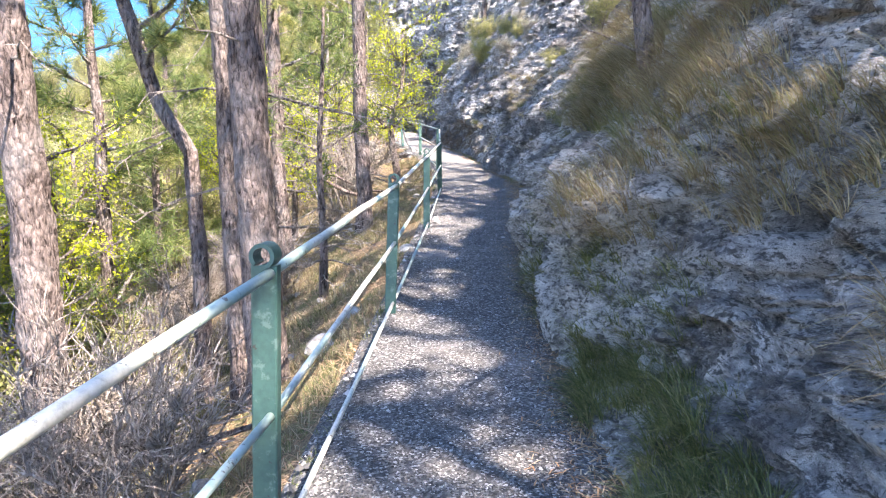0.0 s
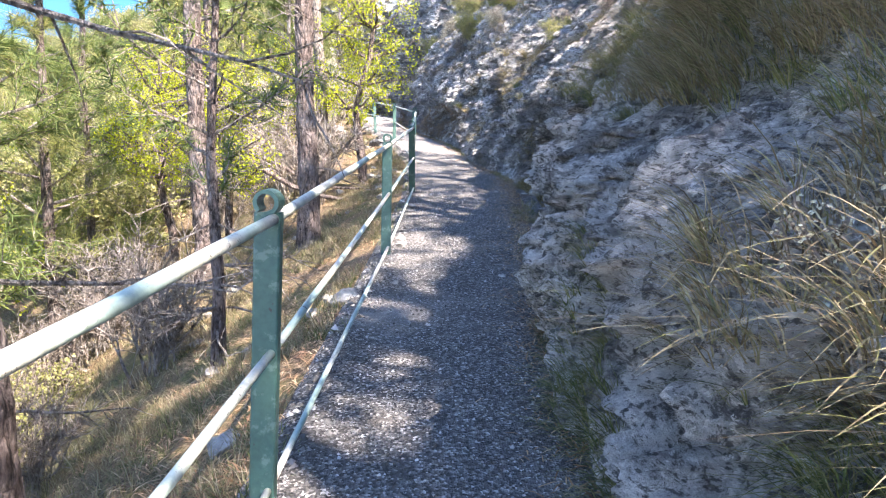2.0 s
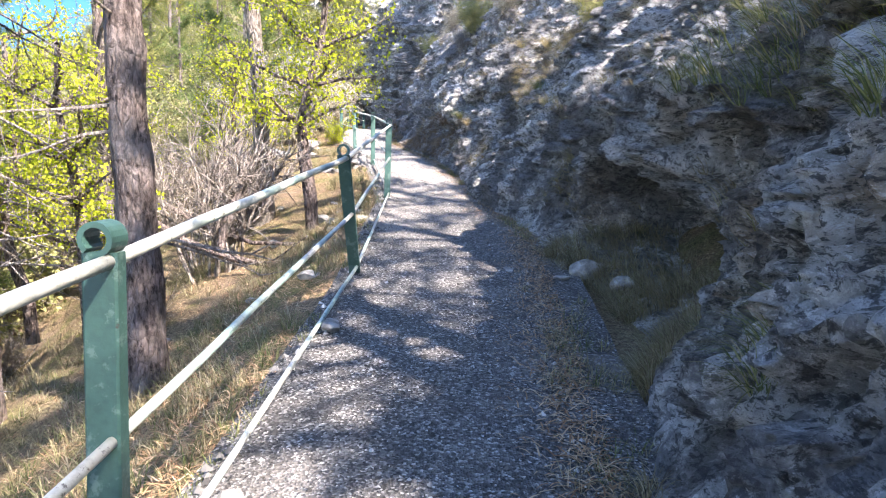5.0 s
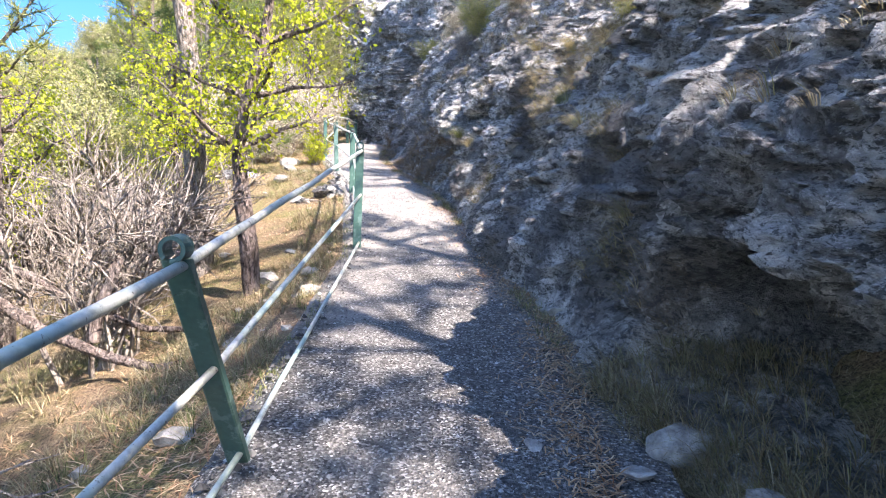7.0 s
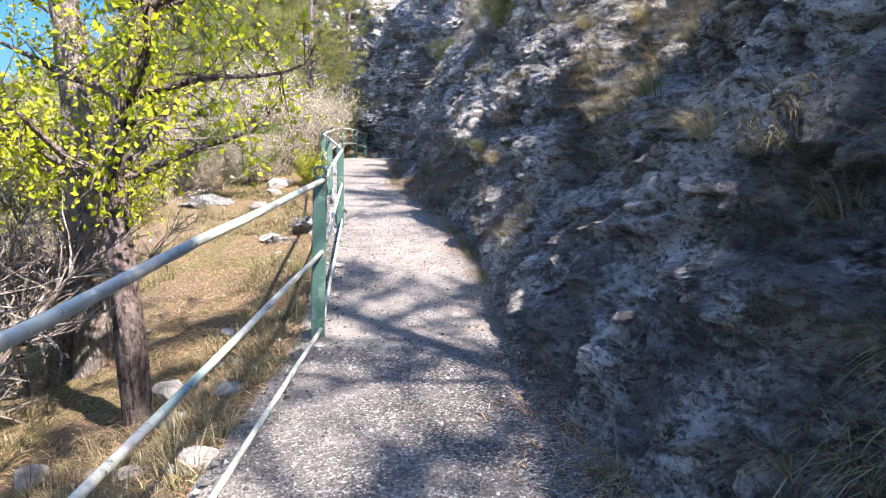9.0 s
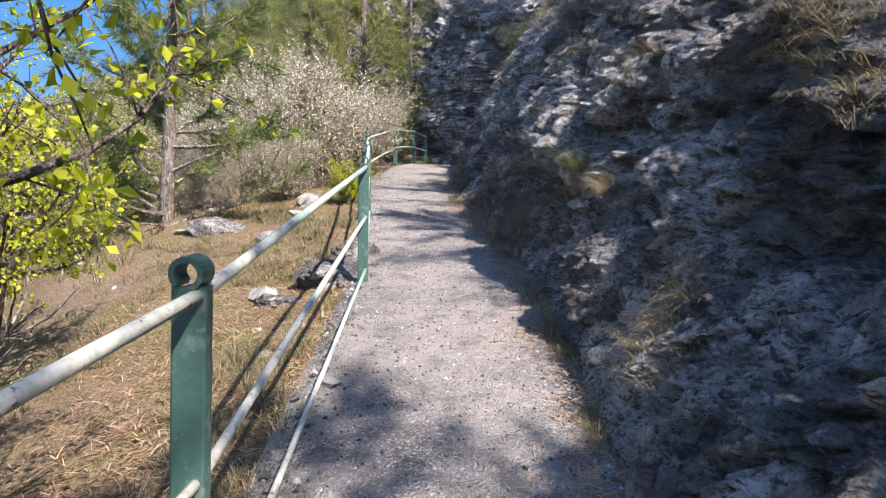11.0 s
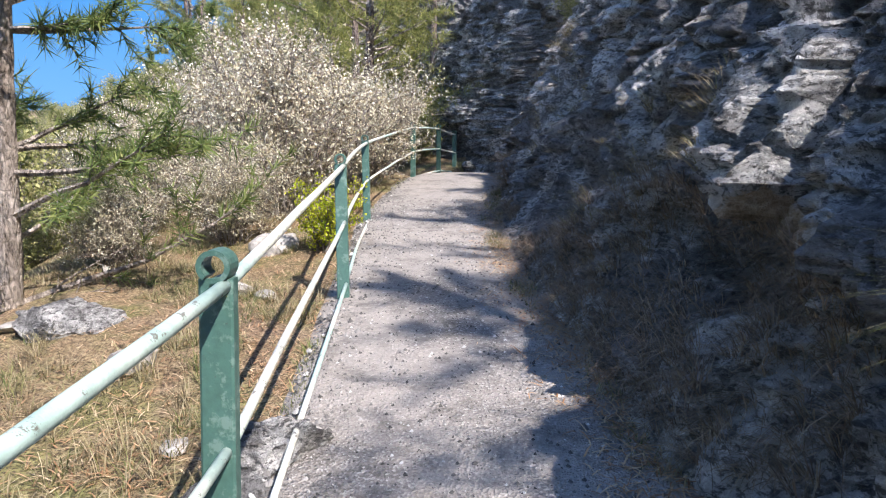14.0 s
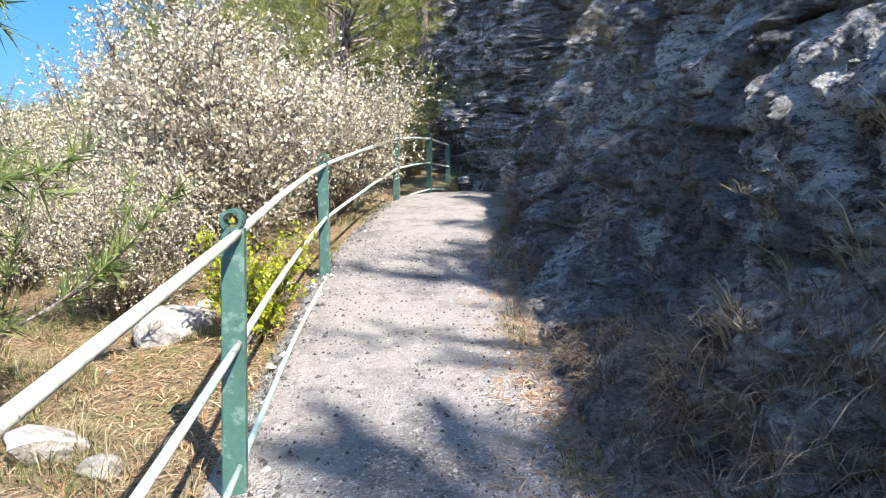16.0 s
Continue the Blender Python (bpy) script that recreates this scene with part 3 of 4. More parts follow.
def blades(verts, faces, rng, at, count, length, spread_r, fall=(0, 0, 0), width=0.004, bends=3):
    """A tuft: long thin blades that rise and arch over."""
    at, fall = Vector(at), Vector(fall)
    for _ in range(count):
        a = rng.uniform(0, 2 * math.pi)
        out = Vector((math.cos(a), math.sin(a), 0))
        ln = length * rng.uniform(0.45, 1.1)
        b = at + out * spread_r * rng.random()
        d = (out * rng.uniform(0.1, 0.8) + Vector((0, 0, 1)) + fall * 0.6).normalized()
        sag = out * rng.uniform(0.0, 0.35) + fall * 0.8 + Vector((0, 0, -rng.uniform(0.25, 0.75)))
        s = Vector((-out.y, out.x, 0)) * width * rng.uniform(0.6, 1.1)
        i = len(verts)
        for k in range(bends):
            t = k / bends
            p = b + (d * t + sag * t * t) * ln
            w = s * (1 - 0.6 * t)
            verts.extend((p - w, p + w))
        verts.append(b + (d + sag) * ln)
        for k in range(bends - 1):
            j = i + 2 * k
            faces.append((j, j + 1, j + 3, j + 2))
        j = i + 2 * (bends - 1)
        faces.append((j, j + 1, j + 2))


# ---- railing ----
# foot of each post, and how far its head leans (x, y)
# and the heights of its lowest and highest rail
POSTS = (
    ((-1.02, -1.3), (0, 0), -0.2, 0.73), ((-0.56, 2.03), (0.02, -0.02), 0.1, 1.06), ((-0.385, 4.97), (0.02, 0), 0.33, 1.22), ((-0.2, 8.57), (-0.01, 0.04), 0.61, 1.48),
    ((-0.05, 11.98), (-0.02, -0.5), 0.93, 1.72), ((-0.125, 16.2), (0, 0.05), 1.255, 2.17), ((-0.68, 19.94), (-0.02, 0.07), 1.69, 2.50), ((-1.38, 22.85), (-0.06, 0.15), 1.98, 2.78),
    ((-2.1, 25.75), (-0.04, 0.08), 2.16, 3.04), ((-2.4, 29.3), (0, 0), 2.60, 3.41), ((-2.36, 31.3), (0, 0), 2.70, 3.50), ((-2.22, 32.3), (0, 0), 2.66, 3.43),
)
LOW, MID, TOP, HEAD = 0.0, 0.52, 1.0, 1.075


def post_at(i, k):
    """A place on the axis of a post: k is 0 at its lowest rail and 1 at its highest."""
    (x, y), (lx, ly), low, top = POSTS[i]
    return Vector((x + lx * k, y + ly * k, low + (top - low) * k))


railing = new("railing")
railing.location = (-0.56, 2.08, path_z(2.08))
tagged(railing, "weathered green steel railing with three pale pipe rails", "railing")
bpy.context.view_layer.update()
INV = Matrix.Translation(-railing.location)


def post_mesh(i):
    """A folded flat bar whose head is rolled into an open eye."""
    bm = bmesh.new()
    a, b = post_at(i, -0.25), post_at(i, HEAD - 0.055)
    ahead = Vector((rail_x(a.y + 0.5) - rail_x(a.y - 0.5), 1, 0)).normalized()
    side = Vector((ahead.y, -ahead.x, 0))
    w, t = 0.041, 0.02
    rings = []
    for k in range(9):
        p = a.lerp(b, k / 8)
        ring = []
        for sx, sy in ((-1, -0.8), (-0.85, -1), (0.85, -1), (1, -0.8), (1, 1), (0.8, 1), (0.8, -0.5), (-0.8, -0.5), (-0.8, 1), (-1, 1)):
            ring.append(bm.verts.new(p + side * sx * w + ahead * sy * t))
        rings.append(ring)
    n = len(rings[0])
    for r, q in zip(rings, rings[1:]):
        for k in range(n):
            bm.faces.new((r[k], r[(k + 1) % n], q[(k + 1) % n], q[k]))
    bm.faces.new(rings[-1])
    # the eye
    c, outer, inner, seg = b + Vector((0, 0, 0.03)), 0.04, 0.027, 18
    loops = []
    for k in range(seg + 1):
        an = math.radians(-100 + 330 * k / seg)
        d = side * math.cos(an) + Vector((0, 0, math.sin(an)))
        loops.append([bm.verts.new(c + d * r + ahead * s) for r, s in ((outer, -0.035), (outer, 0.035), (inner, 0.035), (inner, -0.035))])
    for r, q in zip(loops, loops[1:]):
        for k in range(4):
            bm.faces.new((r[k], r[(k + 1) % 4], q[(k + 1) % 4], q[k]))
    bm.faces.new(loops[0][::-1]), bm.faces.new(loops[-1])
    bmesh.ops.recalc_face_normals(bm, faces=bm.faces)
    bm.transform(INV)
    return bm


for i in range(len(POSTS)):
    part("post", post_mesh(i), POST_GREEN, railing, "green painted flat steel post with a rolled eye")
for h, r in ((LOW, 0.0125), (MID, 0.014), (TOP, 0.0168)):
    for i in range(len(POSTS) - 1):
        a, b = post_at(i, h), post_at(i + 1, h)
        side = Vector((0.035, 0, 0))
        pts = []
        for k in range(13):
            p = a.lerp(b, k / 12) + side * 0.6
            if i >= 7:
                s = k / 12
                p.x += 0.10 * s * (1 - s) * (-1 if i < 9 else -1.5)
            p.z += 0.008 * noise.noise(Vector((p.y * 1.3, h * 5, 0)))
            pts.append(INV @ p)
        v, f = [], []
        tube(v, f, pts, [r] * 13, 12)
        link_mesh("rail", v, f, RAIL_PAINT, railing, smooth=True)

# ---- trees beside the path ----
pine([(-3.25, 5.5, -2.2), (-3.33, 5.5, -1.1), (-3.45, 5.5, 1.2), (-3.55, 5.5, 3.0), (-3.6, 5.6, 7.5)], 0.2, 0.09, 0.6, 1, label="leaning grey-brown pine on the steep bank", limbs=12, dead=7)
pine([(-1.33, 5.05, -0.75), (-1.38, 5.05, 0.2), (-1.43, 5.05, 1.4), (-1.5, 5.05, 2.6), (-1.6, 5.1, 7.5)], 0.155, 0.08, 0.62, 2, label="thick pine with flaking bark close to the railing", limbs=12, dead=3, sides=14)
pine([(-1.75, 5.75, -1.0), (-1.82, 5.75, 1.0), (-1.9, 5.75, 2.8), (-2.0, 5.7, 8)], 0.1, 0.06, 0.62, 3, label="slender pine just behind a thicker one", limbs=10, dead=5)
pine([(-2.35, 6.5, -1.5), (-2.4, 6.5, 0.4), (-2.45, 6.5, 1.45), (-2.75, 6.5, 1.95), (-3.05, 6.5, 2.9), (-3.3, 6.6, 5.5)], 0.085, 0.05, 0.5, 4, label="crooked pine that bends away from the path", limbs=9, dead=4)
pine([(-1.34, 11.35, 0.2), (-1.36, 11.35, 1.5), (-1.42, 11.35, 3.0), (-1.5, 11.4, 8.0)], 0.13, 0.07, 0.5, 5, label="straight pine with bare branch stubs", limbs=12, dead=14)
pine([(-2.88, 12.05, -0.5), (-2.95, 12.05, 1.2), (-3.0, 12.05, 3.0), (-3.1, 12.1, 8.0)], 0.13, 0.07, 0.4, 6, label="straight pine with many dead side branches", limbs=14, dead=22)
pine([(-4.25, 17, -0.6), (-4.3, 17, 2.4), (-4.5, 17, 7.0)], 0.13, 0.06, 0.35, 7, limbs=16, dead=12)
pine([(-1.98, 17.0, 0.85), (-2.05, 17, 2.2), (-2.16, 17, 3.7), (-2.3, 17, 8)], 0.12, 0.07, 0.55, 8, bark=BARK_PALE, label="pale-barked pine behind a young leafy tree", limbs=12, dead=4)
pine([(-4.1, 22.9, 1.0), (-4.05, 22.9, 2.2), (-3.95, 22.9, 4.1), (-3.9, 22.9, 6.2)], 0.095, 0.03, 0.14, 9, NEEDLE_DARK, limbs=48, dead=14, bark=BARK_PALE, label="pine with a spreading crown of dark needle tufts", reach=1.8)
pine([(-3.6, 30.5, 1.9), (-3.55, 30.5, 3.4), (-3.5, 30.6, 5.2), (-3.5, 30.7, 8.0)], 0.11, 0.04, 0.2, 10, limbs=60, dead=8, label="dense pine with green needles behind the railing", reach=2.0)
pine([(1.75, 5.5, 1.5), (1.6, 5.42, 2.1), (1.5, 5.4, 2.8), (1.45, 5.4, 6.5)], 0.075, 0.04, 0.6, 11, limbs=10, dead=3, label="thin pine rooted in the grassy bank")

low = ground_z(-1.42, 7.86)
pine([(-1.42, 7.86, low), (-1.44, 7.86, low + 1.6), (-1.4, 7.9, low + 3.4)], 0.05, 0.015, 0.36, 13, NEEDLE_DARK, limbs=17, dead=16, reach=1.1, brushes=3, count=8, size=0.12, label="slim young pine with level branches of dark needles")

# trees above the cliff, whose shade falls on the path
shade = pine([(5.2, -4.0, 3.2), (5.2, -4.0, 6), (5.1, -4.0, 9.5)], 0.14, 0.05, 0.3, 12, limbs=26, dead=4, reach=2.2, label="pine on the slope above the cliff", split=False)
for x, y, s, a in ((4.9, -1.6, 0.8, 40), (4.2, -2.6, 1.2, 10), (4.4, 0.9, 1.15, 200), (4.1, 2.7, 1.1, 95), (5.6, 2.0, 0.75, 130), (4.4, 6.6, 1.0, 250), (3.8, 7.7, 1.05, 170), (5.6, 8.8, 1.1, 300), (5.0, 12.0, 0.9, 75), (4.6, 18.0, 0.85, 150), (4.6, 20.6, 0.9, 20), (5.4, 22.0, 1.0, 260)):
    copy_thing(shade, pose(x, y, path_z(y) + 0.8 + x * 0.72, 0, 0, a)).scale = (s, s, s)

for y, h, s, a in ((26.6, 6.0, 1.0, 35), (28.3, 5.2, 1.0, 115), (29.6, 6.2, 1.15, 230), (30.6, 4.8, 0.9, 310)):
    top = cliff_point(y, h)
    copy_thing(shade, pose(top.x + 0.1, top.y, top.z - 0.2, 0, 0, a)).scale = (s, s, s)

# young tree with fresh leaves
def leafy_tree(points, seed, leaf_n, label, limbs=24, reach=1.5, size=0.048):
    rng = random.Random(seed)
    thing = new("leafy_tree")
    thing.location = points[0]
    pts = [Vector(p) - Vector(points[0]) for p in points]
    v, f, lv, lf, bv, bf = [], [], [], [], [], []
    pts[0].z -= 0.2
    tube(v, f, pts, taper(0.085, 0.03, len(pts)), 9, 0.1, 0.5)
    link_mesh("trunk", v, f, BARK, thing, smooth=True)
    for k in range(limbs):
        i = rng.randrange(len(pts) // 2 - 1, len(pts))
        a = rng.uniform(0, 6.28)
        limb = wander(rng, pts[i], (math.cos(a), math.sin(a), 0.35), reach * rng.uniform(0.5, 1), 7, 0.3, 0.04)
        tube(bv, bf, limb, taper(0.03, 0.006, 8), 6, 0.0, 0.4)
        for j in range(2, 8):
            for _ in range(3):
                tw = wander(rng, limb[j], any_way(rng) + Vector((0, 0, 0.2)), 0.35, 3, 0.3)
                tube(bv, bf, tw, taper(0.005, 0.002, 4), 3)
                for q in (1, 2, 3):
                    for _ in range(leaf_n):
                        leaf(lv, lf, rng, tw[q] + any_way(rng) * 0.06, size * rng.uniform(0.6, 1.25), 0.6)
    tagged(link_mesh("branchwork", bv, bf, BARK, thing), kind="stuff")
    tagged(link_mesh("foliage", lv, lf, MAPLE, thing), kind="stuff")
    return tagged(thing, label, "tree", "leafy trees")


young = leafy_tree([(-1.05, 15.8, 0.8), (-1.08, 15.8, 1.2), (-1.2, 15.9, 1.7), (-1.26, 15.95, 2.15), (-1.15, 15.9, 2.6), (-1.0, 15.9, 3.1), (-0.95, 16, 3.7), (-1.0, 16, 4.4)], 21, 4, "young tree with bright yellow-green spring leaves")
for x, y, z, s, a in ((-3.2, 14.2, -0.5, 0.9, 150), (-3.0, 18.6, 0.6, 0.8, 260), (-4.6, 15.5, -0.6, 1.0, 90), (-6.0, 20.0, -1.2, 1.2, 200), (-7.5, 13.0, -3.2, 1.3, 310), (-5.8, 9.5, -3.0, 1.2, 30)):
    copy_thing(young, pose(x, y, z, 0, 0, a)).scale = (s, s, s)

# ---- flowering and bare shrubs ----
b1 = bush("flowering_shrub", (-3.3, 26.2, ground_z(-3.3, 26.2)), 1.3, 2.0, 31, 42, BLOSSOM, 3, 0.04, "large shrub covered in small ivory blossom", "shrub", "flowering shrubs", forks=6)
for x, y, s, a in ((-4.7, 25.4, 0.62, 70), (-4.3, 27.8, 1.05, 160), (-2.95, 28.2, 0.85, 250), (-5.7, 27.0, 0.75, 330), (-3.9, 23.9, 0.4, 20), (-3.3, 24.9, 0.5, 200), (-3.2, 30.2, 0.75, 100), (-5.6, 29.6, 0.9, 210)):
    copy_thing(b1, pose(x, y, ground_z(x, y) - 0.05, 0, 0, a)).scale = (s, s, s)
bare = bush("bare_shrub", (-1.6, 3.2, ground_z(-1.6, 3.2)), 0.8, 1.1, 32, 15, TWIG, 0, 0.03, "tangled leafless shrub with grey twigs", "shrub", "bare shrubs", forks=8, upright=0.7, split=True)
rng = random.Random(5)
for k in range(46):
    y = rng.uniform(1.5, 20)
    x = rail_x(y) - rng.uniform(1.6, 6.0)
    s = rng.uniform(0.7, 1.6)
    copy_thing(bare, pose(x, y, ground_z(x, y) - 0.05, 0, 0, rng.uniform(0, 360))).scale = (s, s, s)
green = bush("green_shrub", (-2.1, 24.4, ground_z(-2.1, 24.4)), 0.3, 0.55, 33, 16, MAPLE, 3, 0.03, "low bright green shrub beside the railing", "shrub", "green shrubs", forks=4)
olive = bush("olive_shrub", (-7.5, 22, ground_z(-7.5, 22)), 1.3, 1.7, 34, 26, SHRUB_LEAF, 4, 0.06, "olive-green bush on the valley slope", "shrub", "olive shrubs", forks=6)
for x, y, s in ((-5.3, 23.6, 0.45), (-6.2, 25.0, 0.5), (-4.7, 22.2, 0.35), (-7.2, 26.5, 0.6), (-5.9, 21.6, 0.5)):
    copy_thing(olive, pose(x, y, ground_z(x, y) - 0.05, 0, 0, 300 * s)).scale = (s, s, s)
for k in range(70):
    y = rng.uniform(6, 60)
    x = rail_x(min(y, 33)) - rng.uniform(5, 9 + y * 0.6)
    s = rng.uniform(0.7, 1.7)
    copy_thing(olive, pose(x, y, ground_z(x, y) - 0.1, 0, 0, rng.uniform(0, 360))).scale = (s, s, s)

# ---- woods on the slope and the far hills ----
wood = [pine([(-9.0, 12.0, ground_z(-9, 12)), (-9.05, 12, ground_z(-9, 12) + 4), (-9, 12.1, ground_z(-9, 12) + 9)], 0.13, 0.04, 0.25, 41, limbs=40, dead=8, reach=2.0, brushes=5, size=0.26, count=13, label="pine in the wood below the path", split=False)]
wood.append(pine([(-7.5, 18.0, ground_z(-7.5, 18)), (-7.45, 18, ground_z(-7.5, 18) + 3.2), (-7.4, 18.1, ground_z(-7.5, 18) + 7)], 0.12, 0.04, 0.2, 42, NEEDLE_DARK, limbs=38, dead=8, reach=1.9, brushes=6, size=0.24, count=14, label="darker pine in the wood below the path", split=False))
for k in range(140):
    y = rng.uniform(4, 78)
    d = rng.uniform(4.5, 10 + 0.7 * y)
    x = rail_x(min(y, 33)) - d
    if y > 20 and d < 9 + (y - 22) * 0.1:
        continue
    open_side = 25 < math.degrees(math.atan2(-x, y - 17)) < 100 and y > 18
    if open_side and d < 22:
        continue
    s = rng.uniform(0.4, 0.6) if open_side else rng.uniform(0.7, 1.25)
    copy_thing(wood[k % 2], pose(x, y, ground_z(x, y) - 0.15, 0, 0, rng.uniform(0, 360))).scale = (s, s, s)
for k in range(26):
    y = rng.uniform(35, 60)
    x = rng.uniform(-16, -1.5) - (y - 35) * 0.1
    s = rng.uniform(0.7, 1.1)
    copy_thing(wood[k % 2], pose(x, y, ground_z(x, y) - 0.15, 0, 0, rng.uniform(0, 360))).scale = (s, s, s)
for x, y, s in ((-3.4, 33.2, 0.7), (-2.6, 34.4, 0.8), (-4.4, 35.0, 0.9), (-1.7, 35.2, 0.6), (-3.5, 36.5, 1.0), (-5.5, 33.5, 0.8)):
    copy_thing(olive, pose(x, y, ground_z(x, y) - 0.1, 0, 0, 77 * s)).scale = (s, s, s)
for x, y, s in ((-4.6, 33.2, 0.75), (-3.3, 35.5, 0.85), (-6.2, 36.0, 0.9), (-2.0, 37.5, 0.8)):
    copy_thing(wood[0], pose(x, y, ground_z(x, y) - 0.1, 0, 0, 90 * s)).scale = (s, s, s)
for k in range(240):
    y = rng.uniform(34, 120)
    x = -rng.uniform(2, 20 + y * 0.8)
    s = rng.uniform(1.0, 2.4)
    copy_thing(olive, pose(x, y, ground_z(x, y) - 0.2, 0, 0, rng.uniform(0, 360))).scale = (s, s, s * 0.9)

# ---- grass ----
def grass(name, seed, count, place, length, material, label, per=20, spread_r=0.05, fall=None, width=0.0023, bends=3):
    r = random.Random(seed)
    v, f = [], []
    for _ in range(count):
        p = place(r)
        if p is not None:
            blades(v, f, r, p, per, length * r.uniform(0.6, 1.3), spread_r, fall or (0, 0, 0), width, bends)
    return tagged(link_mesh(name, v, f, material), label, "grass", kind="stuff")


def on_bank(r):
    y = r.uniform(-1, 28)
    d = 0.16 + abs(r.gauss(0, 1.5))
    x = rail_x(y) - d
    if noise.noise(Vector((x * 0.9, y * 0.9, 2))) < table(y, (10, -0.12), (16, 0.02)):
        return None
    return (x, y, ground_z(x, y) - 0.01)


def on_cliff(lo, hi, y0, y1, level, k=0.7):
    def place(r):
        y, h = r.uniform(y0, y1), r.uniform(lo, hi)
        if noise.noise(Vector((h * 1.5, y * k, 4.5))) < level:
            return None
        return cliff_point(y, h) + Vector((-0.015, 0, -0.005))
    return place


def far_bank(r):
    y = r.uniform(6, 36)
    x = rail_x(min(y, 33)) - r.uniform(1.5, 11)
    if noise.noise(Vector((x * 0.6, y * 0.6, 7))) < 0.08:
        return None
    return (x, y, ground_z(x, y) - 0.01)


grass("bank_grass", 51, 4600, on_bank, 0.24, GRASS_MIX, "dry yellow grass on the bank below the path")
grass("bank_grass_green", 52, 1800, lambda r: on_bank(r), 0.2, GRASS_GREEN, "green grass tufts on the bank below the path")
grass("far_bank_grass", 67, 4200, far_bank, 0.26, GRASS_MIX, "withered grass on the lower slope", per=14, spread_r=0.12, width=0.004)
OVER = (-0.45, -0.06, -0.08)
grass("slope_grass", 53, 4200, on_cliff(0.8, 4.6, 0.3, 4.6, -0.1, 1.3), 0.34, GRASS_MIX, "long dry grass hanging over the rock", per=13, fall=OVER, bends=5, width=0.0028)
grass("upper_slope_grass", 70, 4800, on_cliff(1.35, 4.6, 4.6, 9.4, -0.1, 1.3), 0.36, GRASS_MIX, "long dry grass above the rock face", per=13, fall=OVER, bends=5, width=0.0028)
grass("slope_grass_green", 54, 3000, on_cliff(1.3, 4.6, 0.3, 10.5, 0.05, 0.9), 0.3, GRASS_GREEN, "green grass on the rocky slope", per=15, fall=OVER)
grass("rock_grass", 55, 5200, on_cliff(0.3, 4.4, 9, 30, 0.24, 1.3), 0.22, GRASS_MIX, "dry grass tufts in cracks of the cliff", per=14, fall=OVER)
grass("low_rock_grass", 57, 1500, on_cliff(0.0, 0.8, 2, 9.5, 0.3, 1.5), 0.2, GRASS_GREEN, "green grass in cracks of the low rock", per=14, fall=OVER)


grass("verge_grass_tall", 68, 2200, on_cliff(-0.12, 0.3, 9.2, 13.0, 0.0, 1.5), 0.2, GRASS_MIX, "green grass at the mouth of the small cave", per=14, fall=(-0.15, 0, 0), bends=4)
grass("verge_grass_start", 69, 1300, on_cliff(-0.05, 0.3, 1.5, 4.4, -0.1, 1.5), 0.22, GRASS_GREEN, "green grass at the foot of the first rocks", per=15, fall=(-0.2, 0, 0), bends=4)


def at_foot(r):
    y = r.uniform(1.0, 30)
    w = table(y, (1, 0.35), (5, 0.2), (8, 0.25), (9, 0.5), (11, 0.55), (12.5, 0.45), (14, 0.2), (16, 0.1), (20, 0.1), (23, 0.35), (26, 0.3), (30, 0.1))
    x = edge_x(y) + w * (0.7 * r.random() ** 1.5 - 0.15) + 0.12 * noise.noise(Vector((y * 2, 0, 0)))
    if noise.noise(Vector((y * 1.2, x * 2, 0))) < 0.02:
        return None
    return (x, y, path_z(y) - 0.01)


grass("foot_grass", 56, 600, at_foot, 0.15, GRASS_GREEN, "short grass along the foot of the cliff", per=12)
grass("foot_grass_dry", 58, 1500, at_foot, 0.13, GRASS_MIX, "short dry grass along the foot of the cliff", per=12)


def verge(r):
    y = r.uniform(0.5, 29)
    x = rail_x(y) - 0.12 + 0.12 * r.random() + 0.05 * noise.noise(Vector((y * 3, 0, 0)))
    if noise.noise(Vector((y * 0.9, 8, 0))) < 0.0:
        return None
    return (x, y, path_z(y) - 0.03)


grass("verge_grass", 59, 900, verge, 0.09, GRASS_GREEN, "short green grass under the railing", per=10)

# ---- single tufts on the rock ----
def tuft(y, h, length, count, material, label, seed):
    v, f = [], []
    p = cliff_point(y, h)
    blades(v, f, random.Random(seed), (0, 0, 0), int(count * 1.6), length, 0.09, (-0.3, -0.08, -0.1), 0.0017, 6)
    ob = link_mesh("grass_tuft", v, f, material)
    ob.location = p + Vector((0.03, 0, -0.03))
    return tagged(ob, label, "grass tuft", "tufts on the cliff")


for k, (y, h, ln, n, m) in enumerate((
        (19.64, 0.95, 0.42, 190, GRASS_GREEN), (19.4, 0.8, 0.4, 150, GRASS_MIX), (19.91, 0.3, 0.3, 110, GRASS_MIX), (19.14, 0.85, 0.4, 130, GRASS_MIX), (17.6, 2.26, 0.5, 170, GRASS_MIX),
        (18.2, 2.2, 0.5, 150, GRASS_DRY), (19.17, 2.22, 0.45, 130, GRASS_DRY), (14.17, 1.2, 0.45, 160, GRASS_MIX), (14.5, 1.05, 0.45, 160, GRASS_MIX), (13.9, 0.75, 0.45, 160, GRASS_MIX),
        (6.72, 1.25, 0.26, 150, GRASS_GREEN), (21.9, 1.7, 0.35, 110, GRASS_MIX), (4.7, 0.75, 0.16, 90, GRASS_GREEN), (3.44, 1.23, 0.26, 170, GRASS_MIX), (15.3, 1.3, 0.4, 120, GRASS_DRY), (16.4, 1.5, 0.4, 120, GRASS_GREEN))):
    tuft(y, h, ln, n, m, "hanging tuft of dry grass on the cliff" if m is not GRASS_GREEN else "tuft of green grass on the cliff", 70 + k)
p = cliff_point(4.1, 1.0)
